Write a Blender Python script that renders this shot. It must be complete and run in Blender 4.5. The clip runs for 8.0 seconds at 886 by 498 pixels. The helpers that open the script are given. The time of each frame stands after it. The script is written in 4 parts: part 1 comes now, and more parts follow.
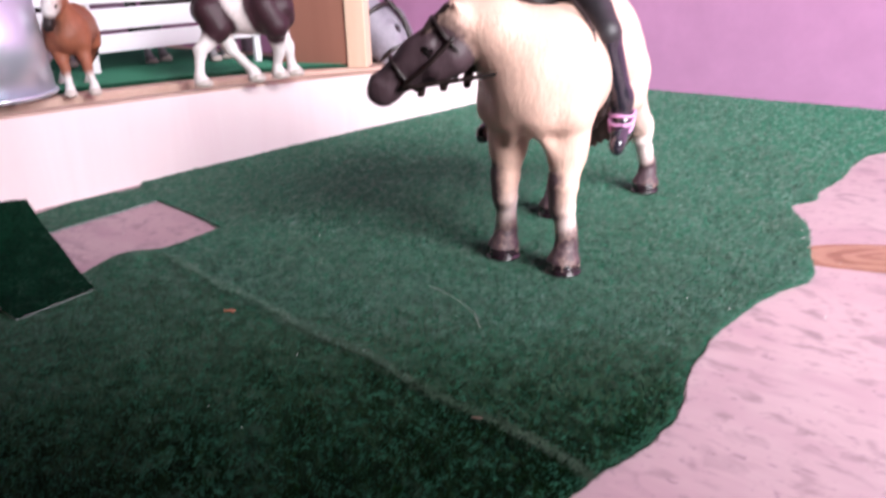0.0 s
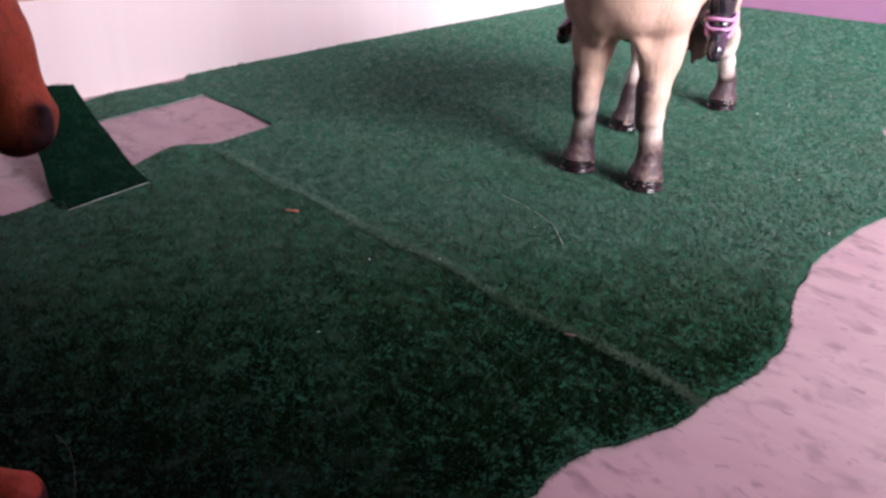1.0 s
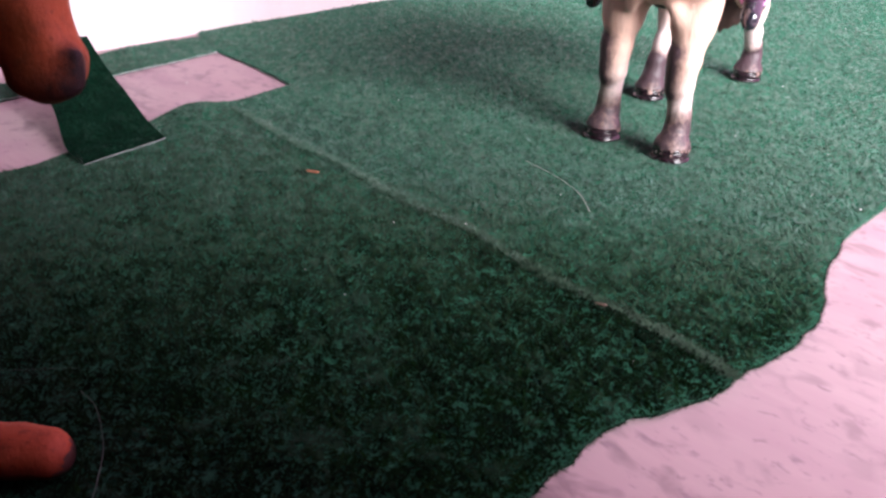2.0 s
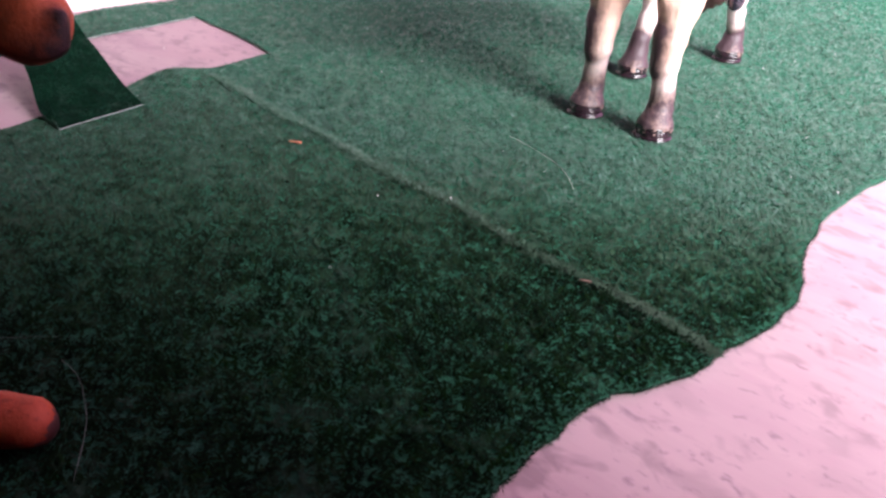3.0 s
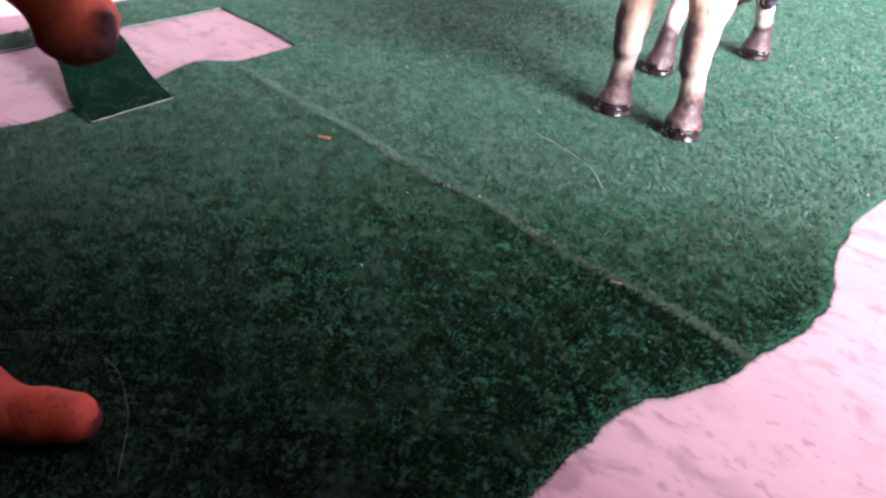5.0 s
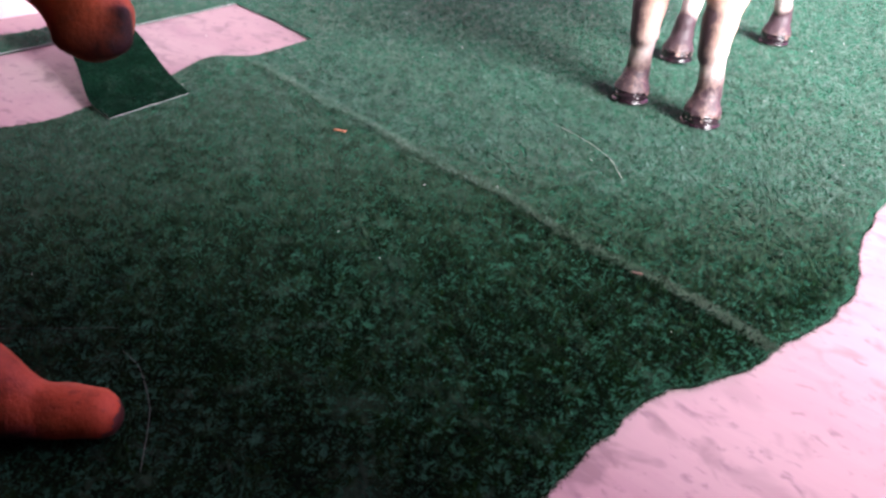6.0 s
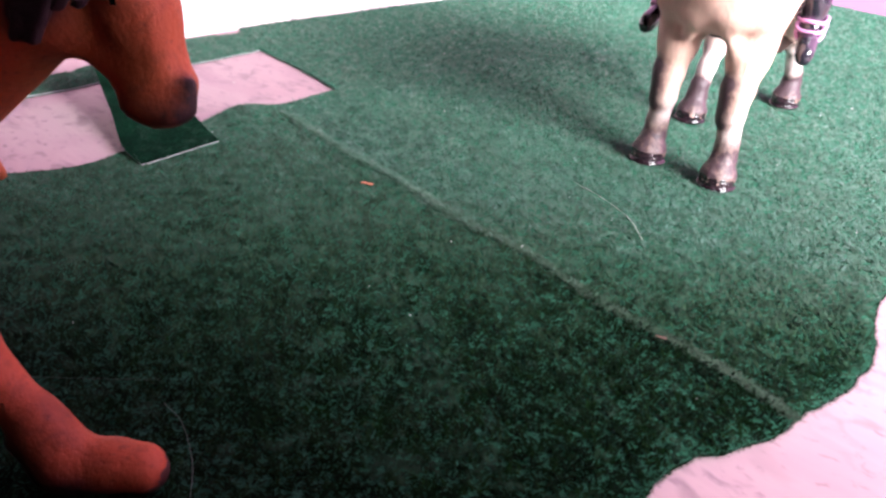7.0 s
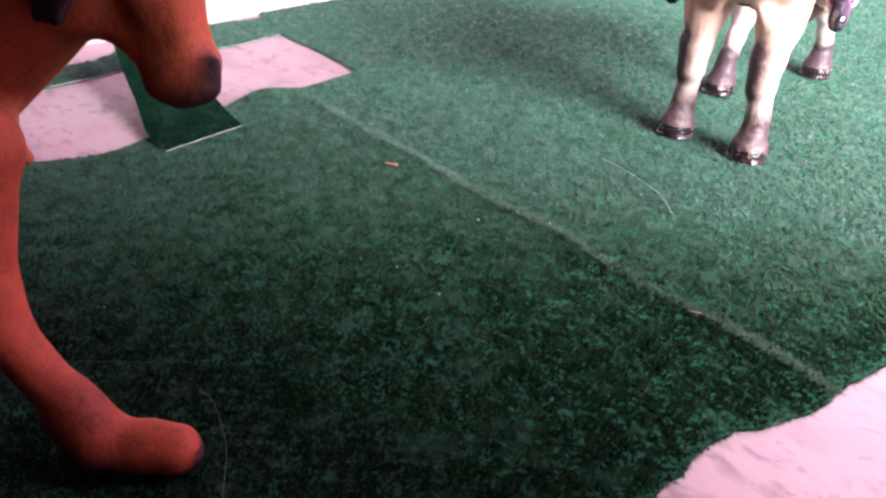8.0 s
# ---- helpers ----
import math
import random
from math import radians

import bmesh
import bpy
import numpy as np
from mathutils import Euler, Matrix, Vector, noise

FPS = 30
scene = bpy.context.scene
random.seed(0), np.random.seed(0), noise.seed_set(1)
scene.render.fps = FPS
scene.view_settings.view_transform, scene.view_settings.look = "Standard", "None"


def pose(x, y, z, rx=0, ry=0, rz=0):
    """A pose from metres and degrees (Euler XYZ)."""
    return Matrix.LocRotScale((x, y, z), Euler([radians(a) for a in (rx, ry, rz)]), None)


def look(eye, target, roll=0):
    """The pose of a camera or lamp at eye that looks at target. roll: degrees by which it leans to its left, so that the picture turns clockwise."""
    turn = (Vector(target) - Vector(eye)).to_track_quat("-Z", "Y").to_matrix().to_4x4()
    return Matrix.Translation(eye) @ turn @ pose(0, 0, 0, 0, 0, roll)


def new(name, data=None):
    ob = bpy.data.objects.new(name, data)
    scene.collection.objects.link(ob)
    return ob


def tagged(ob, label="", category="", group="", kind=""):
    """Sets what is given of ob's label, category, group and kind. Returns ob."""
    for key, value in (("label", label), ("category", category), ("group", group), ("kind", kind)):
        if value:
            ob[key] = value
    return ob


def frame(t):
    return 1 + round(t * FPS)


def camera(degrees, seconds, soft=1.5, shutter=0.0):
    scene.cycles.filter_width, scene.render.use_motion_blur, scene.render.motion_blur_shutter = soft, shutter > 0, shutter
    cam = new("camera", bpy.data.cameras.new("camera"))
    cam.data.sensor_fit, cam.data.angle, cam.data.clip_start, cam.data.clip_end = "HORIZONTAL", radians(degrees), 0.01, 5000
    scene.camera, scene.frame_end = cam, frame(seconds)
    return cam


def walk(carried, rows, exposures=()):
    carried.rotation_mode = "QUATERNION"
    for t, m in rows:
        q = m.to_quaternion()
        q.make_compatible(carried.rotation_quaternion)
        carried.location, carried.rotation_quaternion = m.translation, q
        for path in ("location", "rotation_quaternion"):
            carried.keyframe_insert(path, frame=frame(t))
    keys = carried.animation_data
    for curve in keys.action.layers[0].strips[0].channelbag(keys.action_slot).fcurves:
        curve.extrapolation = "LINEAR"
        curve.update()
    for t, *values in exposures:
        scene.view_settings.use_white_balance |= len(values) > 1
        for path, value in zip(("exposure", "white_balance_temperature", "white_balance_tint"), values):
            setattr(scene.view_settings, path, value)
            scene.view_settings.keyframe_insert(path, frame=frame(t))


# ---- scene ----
# The camera and its walk: eye in metres, then yaw, pitch and roll in degrees.
cam = camera(60.8, 8.0, soft=2.7, shutter=0.4)
PATH = [
    (0.0, 0.12728, -0.23736, 0.12102, 10.831, -21.031, -1.831),
    (0.5, 0.11931, -0.22989, 0.11182, 13.452, -25.620, -2.743),
    (1.0, 0.10435, -0.22752, 0.11084, 12.337, -27.190, 0.318),
    (1.2, 0.10420, -0.22572, 0.11162, 13.601, -27.788, 0.433),
    (2.3, 0.09326, -0.22666, 0.10632, 10.962, -29.880, 3.079),
    (2.5, 0.09305, -0.22707, 0.10634, 9.876, -30.139, 3.529),
    (3.0, 0.09203, -0.22648, 0.10685, 9.563, -31.305, 4.327),
    (3.5, 0.08954, -0.22659, 0.10732, 9.392, -31.860, 5.172),
    (4.0, 0.08996, -0.22640, 0.10762, 9.533, -32.614, 5.010),
    (4.5, 0.08733, -0.22717, 0.10956, 9.902, -31.989, 5.263),
    (6.0, 0.08620, -0.22612, 0.10854, 11.969, -32.859, 3.187),
    (6.5, 0.07998, -0.22771, 0.11268, 11.498, -32.024, 4.952),
    (7.0, 0.07724, -0.22967, 0.11608, 11.813, -30.176, 4.978),
    (7.5, 0.07596, -0.22944, 0.11441, 12.843, -31.235, 3.573),
    (8.0, 0.07586, -0.22897, 0.11333, 13.719, -31.431, 2.852),
]
walk(cam, [(t, pose(x, y, z, 0, 0, yaw) @ pose(0, 0, 0, 90 + pitch) @ pose(0, 0, 0, 0, 0, roll))
           for t, x, y, z, yaw, pitch, roll in PATH],
     exposures=[(0.0, -1.08), (0.5, -1.4), (1.0, -1.36), (1.2, -1.15), (2.3, -0.6), (2.5, -0.55), (4.5, -0.22), (6.5, -0.08), (8.0, 0.06)])

# The plan: a corner where the upright board meets the pink wall; u runs along the board, w along the wall.
CORNER = Vector((0.104, 0.551, 0.0))
U = Vector((math.cos(radians(60.0)), math.sin(radians(60.0)), 0.0))
W = Vector((math.cos(radians(-30.0)), math.sin(radians(-30.0)), 0.0))
BASE_TOP = -0.0011


def plan(u, w, z=0.0):
    """A place from its distance along the board and along the wall, from the corner."""
    return CORNER + U * u + W * w + Vector((0, 0, z))


PLAN = Matrix.Translation(CORNER) @ Matrix.Rotation(radians(-30.0), 4, "Z")  # local x = w, local y = u

# ---- world and light ----
world = bpy.data.worlds.new("world")
world.use_nodes = True
scene.world = world
sky = world.node_tree.nodes.new("ShaderNodeTexSky")
sky.sky_type, sky.sun_disc, sky.sun_elevation, sky.sun_rotation = "NISHITA", False, radians(32), radians(115)
world.node_tree.links.new(sky.outputs[0], world.node_tree.nodes["Background"].inputs[0])
world.node_tree.nodes["Background"].inputs[1].default_value = 0.1

WINDOW = dict(u=-0.845, w=1.50, z=0.74, width=1.21, height=0.93, deep=0.08)
# edge of the wall added out of view to shade the near end
SHADE_WALL_U, SHADE_WALL_W = -0.566, 0.49
lamp = new("window_daylight", bpy.data.lights.new("window_daylight", "AREA"))
lamp.data.shape, lamp.data.size, lamp.data.size_y = "RECTANGLE", WINDOW["width"], WINDOW["height"]
lamp.data.energy, lamp.data.color = 222.0, (0.97, 0.95, 1.0)
lamp.matrix_world = look(plan(WINDOW["u"], WINDOW["w"] + WINDOW["deep"] - 0.01, WINDOW["z"]), plan(WINDOW["u"], 0.0, WINDOW["z"]))


# ---- materials ----
class Nodes:
    """A small writer of node materials."""

    def __init__(self, name):
        self.m = bpy.data.materials.new(name)
        self.m.use_nodes = True
        self.t = self.m.node_tree
        self.b = self.t.nodes["Principled BSDF"]

    def put(self, kind, **values):
        n = self.t.nodes.new("ShaderNode" + kind)
        for key, v in values.items():
            if key in n.inputs:
                n.inputs[key].default_value = v
        return n

    def wire(self, a, b):
        self.t.links.new(a, b)

    def coords(self, scale=(1, 1, 1), turn=0.0, kind="Object"):
        c, m = self.put("TexCoord"), self.put("Mapping")
        m.inputs["Scale"].default_value = scale
        m.inputs["Rotation"].default_value = (0, 0, turn)
        self.wire(c.outputs[kind], m.inputs["Vector"])
        return m.outputs[0]

    def noise(self, vec, scale, detail=4.0, rough=0.55, distort=0.0):
        n = self.put("TexNoise", Scale=scale, Detail=detail, Roughness=rough, Distortion=distort)
        self.wire(vec, n.inputs["Vector"])
        return n.outputs[0]

    def ramp(self, fac, stops):
        r = self.put("ValToRGB")
        e = r.color_ramp.elements
        while len(e) < len(stops):
            e.new(0.5)
        for k, (p, c) in enumerate(stops):
            e[k].position, e[k].color = p, (*c, 1) if len(c) == 3 else c
        self.wire(fac, r.inputs[0])
        return r.outputs[0]

    def grey(self, fac, lo, hi):
        return self.ramp(fac, [(lo, (0, 0, 0)), (hi, (1, 1, 1))])

    def mix(self, fac, a, b, blend="MIX"):
        n = self.t.nodes.new("ShaderNodeMix")
        n.data_type, n.blend_type = "RGBA", blend
        for sock, v in ((n.inputs[0], fac), (n.inputs[6], a), (n.inputs[7], b)):
            if isinstance(v, (int, float)):
                sock.default_value = v
            elif isinstance(v, tuple):
                sock.default_value = (*v, 1)
            else:
                self.wire(v, sock)
        return n.outputs[2]

    def bump(self, height, strength, distance):
        n = self.put("Bump", Strength=strength, Distance=distance)
        self.wire(height, n.inputs["Height"])
        self.wire(n.outputs[0], self.b.inputs["Normal"])

    def done(self, color, rough=0.5, metal=0.0, spec=0.5, sheen=0.0, coat=0.0):
        if isinstance(color, tuple):
            self.b.inputs["Base Color"].default_value = (*color, 1)
        else:
            self.wire(color, self.b.inputs["Base Color"])
        if isinstance(rough, (int, float)):
            self.b.inputs["Roughness"].default_value = rough
        else:
            self.wire(rough, self.b.inputs["Roughness"])
        self.b.inputs["Metallic"].default_value = metal
        self.b.inputs["Specular IOR Level"].default_value = spec
        self.b.inputs["Sheen Weight"].default_value = sheen
        self.b.inputs["Sheen Roughness"].default_value = 0.5
        self.b.inputs["Coat Weight"].default_value = coat
        self.b.inputs["Coat Roughness"].default_value = 0.15
        return self.m


def mat_carpet():
    n = Nodes("green_felt")
    v = n.coords()
    fine, mid, big = n.noise(v, 900, 5, 0.7), n.noise(v, 260, 4, 0.6), n.noise(v, 14, 3)
    c = n.ramp(fine, [(0.3, (0.002, 0.014, 0.008)), (0.55, (0.006, 0.040, 0.020)), (0.78, (0.014, 0.080, 0.042))])
    c = n.mix(n.grey(mid, 0.40, 0.66), n.mix(0.55, c, (0.002, 0.014, 0.008)), c)
    c = n.mix(n.grey(big, 0.35, 0.7), c, n.mix(0.25, c, (0.02, 0.08, 0.045)))
    n.bump(n.mix(0.5, fine, mid), 0.9, 0.0016)
    n.b.inputs["Sheen Tint"].default_value = (0.15, 0.60, 0.38, 1)
    return n.done(c, 0.95, spec=0.1, sheen=0.5)


def mat_pile(name="green_felt_fibres", lift=1.0, grey=0.0, nap=(0.0, 0.0, 1.0), blue=1.0, blot=1.0, bloom_weight=1.0, fine=1.0, red=1.0, dull=0.30):
    """Felt fibres in tufts: dark seen from above, with a pale bloom at flat angles; normals drawn towards nap."""
    n = Nodes(name)
    g = n.put("NewGeometry")
    v = n.coords()
    patch, tuft, wide = n.noise(v, 120 * fine, 3, 0.6, 0.8), n.noise(v, 270 * fine, 3, 0.55, 0.6), n.noise(v, 22, 3, 0.55)
    tones = [(0.0, (0.007, 0.032, 0.019)), (0.45, (0.010, 0.044, 0.026)), (0.92, (0.017, 0.062, 0.038)), (1.0, (0.042, 0.100, 0.076))]
    c = n.ramp(g.outputs["Random Per Island"], [(p, (q[0] * lift * red + grey, q[1] * lift + grey, q[2] * lift * blue + grey)) for p, q in tones])
    c = n.mix(n.grey(patch, 0.42, 0.56), n.mix(0.8 * blot, c, (0.001, 0.005, 0.003)), c)
    c = n.mix(n.grey(tuft, 0.42, 0.55), n.mix(0.8 * blot, c, (0.001, 0.006, 0.004)), c)
    c = n.mix(n.grey(patch, 0.56, 0.70), c, n.mix(0.55, c, (0.045, 0.105, 0.070)))
    c = n.mix(n.grey(wide, 0.38, 0.66), c, n.mix(dull, c, (0.06, 0.070, 0.050)))
    lean = n.put("CombineXYZ", X=nap[0], Y=nap[1], Z=nap[2])
    lie = n.t.nodes.new("ShaderNodeMix")
    lie.data_type = "VECTOR"
    lie.inputs[0].default_value = 0.72
    n.wire(g.outputs["Normal"], lie.inputs[4])
    n.wire(lean.outputs[0], lie.inputs[5])
    n.wire(lie.outputs[1], n.b.inputs["Normal"])
    bloom = n.mix(n.grey(patch, 0.40, 0.60), (0.24, 0.50, 0.36), (0.75, 1.0, 0.84))
    n.wire(bloom, n.b.inputs["Sheen Tint"])
    m = n.done(c, 0.8, spec=0.04 + 0.08 * bloom_weight, sheen=bloom_weight)
    n.b.inputs["Sheen Roughness"].default_value = 0.36
    return m


def mat_base():
    """Pale wood-effect board with grey-brown smudges and fine grain along its width."""
    n = Nodes("pale_wood_board")
    v = n.coords()
    along = n.coords((0.62, 1.0, 1.0))
    smudge, small = n.noise(along, 150, 3, 0.5, 0.4), n.noise(along, 360, 3, 0.55, 0.3)
    grain = n.noise(n.coords((0.05, 1.0, 1.0)), 420, 4, 0.6)
    big, cloud, where = n.noise(v, 9, 2), n.noise(along, 34, 3, 0.5, 0.5), n.noise(along, 30, 2, 0.5)
    c = n.mix(n.grey(grain, 0.35, 0.75), (0.465, 0.340, 0.362), (0.51, 0.380, 0.402))
    c = n.mix(n.grey(big, 0.35, 0.7), c, (0.475, 0.315, 0.345))
    c = n.mix(n.grey(cloud, 0.48, 0.72), c, (0.42, 0.275, 0.315))
    spots = n.mix(n.grey(where, 0.35, 0.60), (0, 0, 0), n.grey(smudge, 0.53, 0.67))
    c = n.mix(spots, c, (0.30, 0.210, 0.230))
    c = n.mix(n.grey(small, 0.60, 0.72), c, (0.32, 0.22, 0.25))
    n.bump(n.mix(0.5, smudge, grain), 0.12, 0.0006)
    return n.done(c, 0.55, spec=0.3)


def mat_pine(name, light, dark, scale=60.0, turn=0.0, rough=0.5):
    n = Nodes(name)
    v = n.coords((1.0, 1.0, 0.1), turn)
    w = n.noise(v, scale, 5, 0.6, 0.8)
    f = n.noise(n.coords((1, 1, 0.03)), scale * 9, 3, 0.6)
    c = n.mix(n.grey(w, 0.35, 0.68), light, dark)
    c = n.mix(n.grey(f, 0.45, 0.75), c, n.mix(0.25, c, dark))
    n.bump(f, 0.08, 0.0004)
    return n.done(c, rough, spec=0.35)


def mat_plain(name, color, rough=0.5, metal=0.0, spec=0.5, vary=0.12, scale=120.0, bump=0.05, coat=0.0):
    n = Nodes(name)
    v = n.coords()
    a, b = n.noise(v, scale, 4, 0.6), n.noise(v, scale * 7, 3, 0.6)
    dark = tuple(k * (1 - 2.2 * vary) for k in color)
    c = n.mix(n.grey(a, 0.35, 0.7), color, dark)
    c = n.mix(n.grey(b, 0.4, 0.8), c, n.mix(0.4, c, dark))
    if bump:
        n.bump(b, bump, 0.0004)
    return n.done(c, rough, metal, spec, coat=coat)


def mat_coat(name, main, dark, pale, rough=0.5, relief=0.5, streak=0.35, mottle=0.0, spec=0.4, grain=0.35):
    """Painted model-horse coat: the attributes dark and pale carry its markings; on the bay, dark also carries shade
    under the chin.
    """
    n = Nodes(name)
    v = n.coords()
    a, b = n.noise(v, 70, 4, 0.6), n.noise(n.coords((1, 1, grain)), 700, 4, 0.65)
    c = n.mix(n.grey(a, 0.35, 0.7), main, tuple(k * 0.80 for k in main))
    for key, shade in (("pale", pale), ("dark", dark)):
        at = n.put("Attribute")
        at.attribute_name = key
        edge = n.mix(0.30, at.outputs["Fac"], n.noise(v, 420, 4, 0.7))
        c = n.mix(n.grey(edge, 0.22, 0.60), c, shade)
    c = n.mix(n.grey(b, 0.45, 0.85), c, n.mix(streak, c, dark))
    if mottle:
        worn, pits = n.noise(v, 150, 4, 0.65, 0.8), n.noise(v, 620, 3, 0.6)
        c = n.mix(n.grey(worn, 0.50, 0.72), c, n.mix(mottle, c, dark))
        c = n.mix(n.grey(pits, 0.58, 0.70), c, n.mix(0.8 * mottle, c, dark))
    n.bump(n.mix(0.5, b, n.noise(n.coords((1, 1, grain)), 420, 4, 0.65)), relief, 0.0012)
    return n.done(c, rough, spec=spec)


def mat_nap_shade(f):
    """One felt, toned from a pale, greyed far copy (0) to a near copy with shade in its colour (1)."""
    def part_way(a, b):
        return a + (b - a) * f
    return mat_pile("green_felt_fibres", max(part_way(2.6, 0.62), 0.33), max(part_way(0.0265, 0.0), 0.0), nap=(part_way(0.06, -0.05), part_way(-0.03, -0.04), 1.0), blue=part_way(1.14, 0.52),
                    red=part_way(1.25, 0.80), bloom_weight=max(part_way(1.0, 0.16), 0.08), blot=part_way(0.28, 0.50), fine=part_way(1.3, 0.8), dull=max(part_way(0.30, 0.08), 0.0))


CARPET, BASE = mat_carpet(), mat_base()
# lit to shaded copies of the same felt fibres
NAP_SHADES = [mat_nap_shade(f) for f in (0.0, 0.2, 0.4, 0.6, 0.8, 1.0, 1.2, 1.4)]
PILE = NAP_SHADES[0]
# the tongue's felt and fibres, in a deeper green than the carpet
FELT_TONGUE = mat_plain("dark_tongue_felt", (0.004, 0.030, 0.015), 0.95, spec=0.05, vary=0.25, scale=500)
PILE_TONGUE = mat_pile("dark_tongue_fibres", 1.05, 0.0, nap=(-0.05, -0.04, 1.0), blue=0.85, red=0.55, bloom_weight=0.06, blot=0.75, fine=0.7, dull=0.04)
# two copies of the fold's fibres: darker at its near end, paler at its far end
PILE_FOLD_NEAR = mat_pile("fold_fibres_near", 1.45, 0.014, blot=0.3, red=1.3, blue=0.85, bloom_weight=0.4)
PILE_FOLD_FAR = mat_pile("fold_fibres_far", 2.7, 0.0275, blot=0.2, red=1.25, blue=1.0)
FELT_CORE = mat_plain("dark_felt_core", (0.035, 0.095, 0.065), 0.95, spec=0.1, vary=0.2, scale=600)
BACKING = mat_plain("white_latex_backing", (0.66, 0.70, 0.70), 0.45, vary=0.10, scale=300)
PLY = mat_pine("bleached_pine", (0.86, 0.74, 0.75), (0.83, 0.69, 0.70), 26, rough=0.42)
PLY_EDGE = mat_pine("pine_edge", (0.62, 0.44, 0.36), (0.52, 0.34, 0.27), 60)
KNOT = mat_pine("knot_wood", (0.36, 0.175, 0.120), (0.25, 0.110, 0.075), 90)
KNOT_PALE = mat_pine("knot_pale_ring", (0.43, 0.235, 0.165), (0.36, 0.185, 0.130), 90)
PINE = mat_pine("pine_post", (0.76, 0.55, 0.42), (0.68, 0.46, 0.33), 40)
BROWN = mat_pine("brown_fibreboard", (0.29, 0.125, 0.088), (0.25, 0.105, 0.075), 30, rough=0.6)
PINK = mat_plain("pink_wall_paint", (0.60, 0.285, 0.50), 0.7, vary=0.05, scale=24, bump=0.1)
MAUVE = mat_plain("grey_mauve_wall_paint", (0.20, 0.18, 0.19), 0.75, vary=0.05, scale=24, bump=0.1)
CEIL = mat_plain("grey_ceiling_paint", (0.24, 0.24, 0.25), 0.8, vary=0.03, scale=20)
FLOOR = mat_plain("grey_floor", (0.12, 0.11, 0.11), 0.7, vary=0.1, scale=20)
DIM = mat_plain("dark_brown_paint", (0.055, 0.052, 0.050), 0.8, vary=0.1, scale=20)
WHITE = mat_plain("white_plastic", (0.80, 0.80, 0.82), 0.35, vary=0.03, scale=60)
STEEL = mat_plain("brushed_steel", (0.80, 0.84, 0.95), 0.32, metal=0.7, vary=0.03, scale=20)
def mat_hoof():
    n = Nodes("glossy_ringed_hoof")
    ring = n.noise(n.coords((0.12, 0.12, 1.0)), 1100, 2, 0.5)
    c = n.mix(n.grey(ring, 0.42, 0.58), (0.008, 0.004, 0.007), (0.026, 0.013, 0.018))
    n.bump(ring, 0.7, 0.0010)
    return n.done(c, 0.24, spec=0.5, coat=0.15)


HOOF = mat_hoof()
HOOF_PALE = mat_plain("pale_hoof", (0.62, 0.55, 0.50), 0.35, vary=0.1, scale=400)
HOOF_RED = mat_plain("brown_hoof", (0.06, 0.025, 0.022), 0.4, vary=0.2, scale=400)
MANE = mat_plain("black_mane", (0.018, 0.012, 0.014), 0.4, vary=0.25, scale=350, bump=0.5)
MANE_BROWN = mat_plain("dark_brown_mane", (0.045, 0.022, 0.018), 0.5, vary=0.25, scale=350, bump=0.5)
EYE = mat_plain("glossy_black_eye", (0.006, 0.005, 0.005), 0.08, vary=0.0)
LEATHER = mat_plain("dark_leather", (0.022, 0.013, 0.012), 0.38, vary=0.2, scale=400, bump=0.2)
BOOT = mat_plain("black_painted_boot", (0.022, 0.019, 0.03), 0.16, spec=0.7, vary=0.1, scale=300, coat=0.5)
CLOTH = mat_plain("dark_painted_cloth", (0.03, 0.025, 0.03), 0.5, vary=0.15, scale=200)
PINK_RUBBER = mat_plain("pink_rubber", (0.74, 0.34, 0.62), 0.35, vary=0.05, scale=300)
CHIP = mat_plain("orange_wood_chip", (0.62, 0.25, 0.14), 0.6, vary=0.15, scale=900)
SPLINTER = mat_plain("weathered_splinter", (0.24, 0.16, 0.12), 0.6, vary=0.15, scale=900)
HAIR = mat_plain("pale_hair", (0.15, 0.24, 0.19), 0.45, vary=0.05)
HAIR_PALE = mat_plain("silver_hair", (0.50, 0.58, 0.50), 0.4, vary=0.05)
SPECK = mat_plain("white_glitter", (0.85, 0.87, 0.86), 0.25, vary=0.02)
COAT_DUN = mat_coat("dun_coat", (0.86, 0.56, 0.45), (0.070, 0.042, 0.050), (0.88, 0.71, 0.68), 0.45, relief=0.6, streak=0.12)
COAT_BAY = mat_coat("bay_coat", (0.375, 0.082, 0.036), (0.020, 0.009, 0.011), (0.46, 0.15, 0.06), 0.58, relief=0.45, streak=0.05, mottle=0.42, spec=0.2, grain=0.9)
COAT_CHESTNUT = mat_coat("chestnut_coat", (0.32, 0.108, 0.058), (0.02, 0.012, 0.012), (0.80, 0.76, 0.74), 0.5)
COAT_PINTO = mat_coat("pinto_coat", (0.80, 0.70, 0.68), (0.040, 0.014, 0.020), (0.80, 0.74, 0.72), 0.5, streak=0.1)
COAT_GREY = mat_coat("grey_coat", (0.30, 0.27, 0.32), (0.035, 0.026, 0.034), (0.40, 0.35, 0.41), 0.5)
COAT_DARK = mat_coat("dark_coat", (0.05, 0.03, 0.035), (0.02, 0.015, 0.018), (0.55, 0.52, 0.55), 0.5)


# ---- mesh helpers ----
def finish(bm, name, mats, smooth=True):
    me = bpy.data.meshes.new(name)
    bm.normal_update()
    bm.to_mesh(me)
    bm.free()
    for m in mats if isinstance(mats, (list, tuple)) else [mats]:
        me.materials.append(m)
    if smooth:
        me.polygons.foreach_set("use_smooth", [True] * len(me.polygons))
    return me


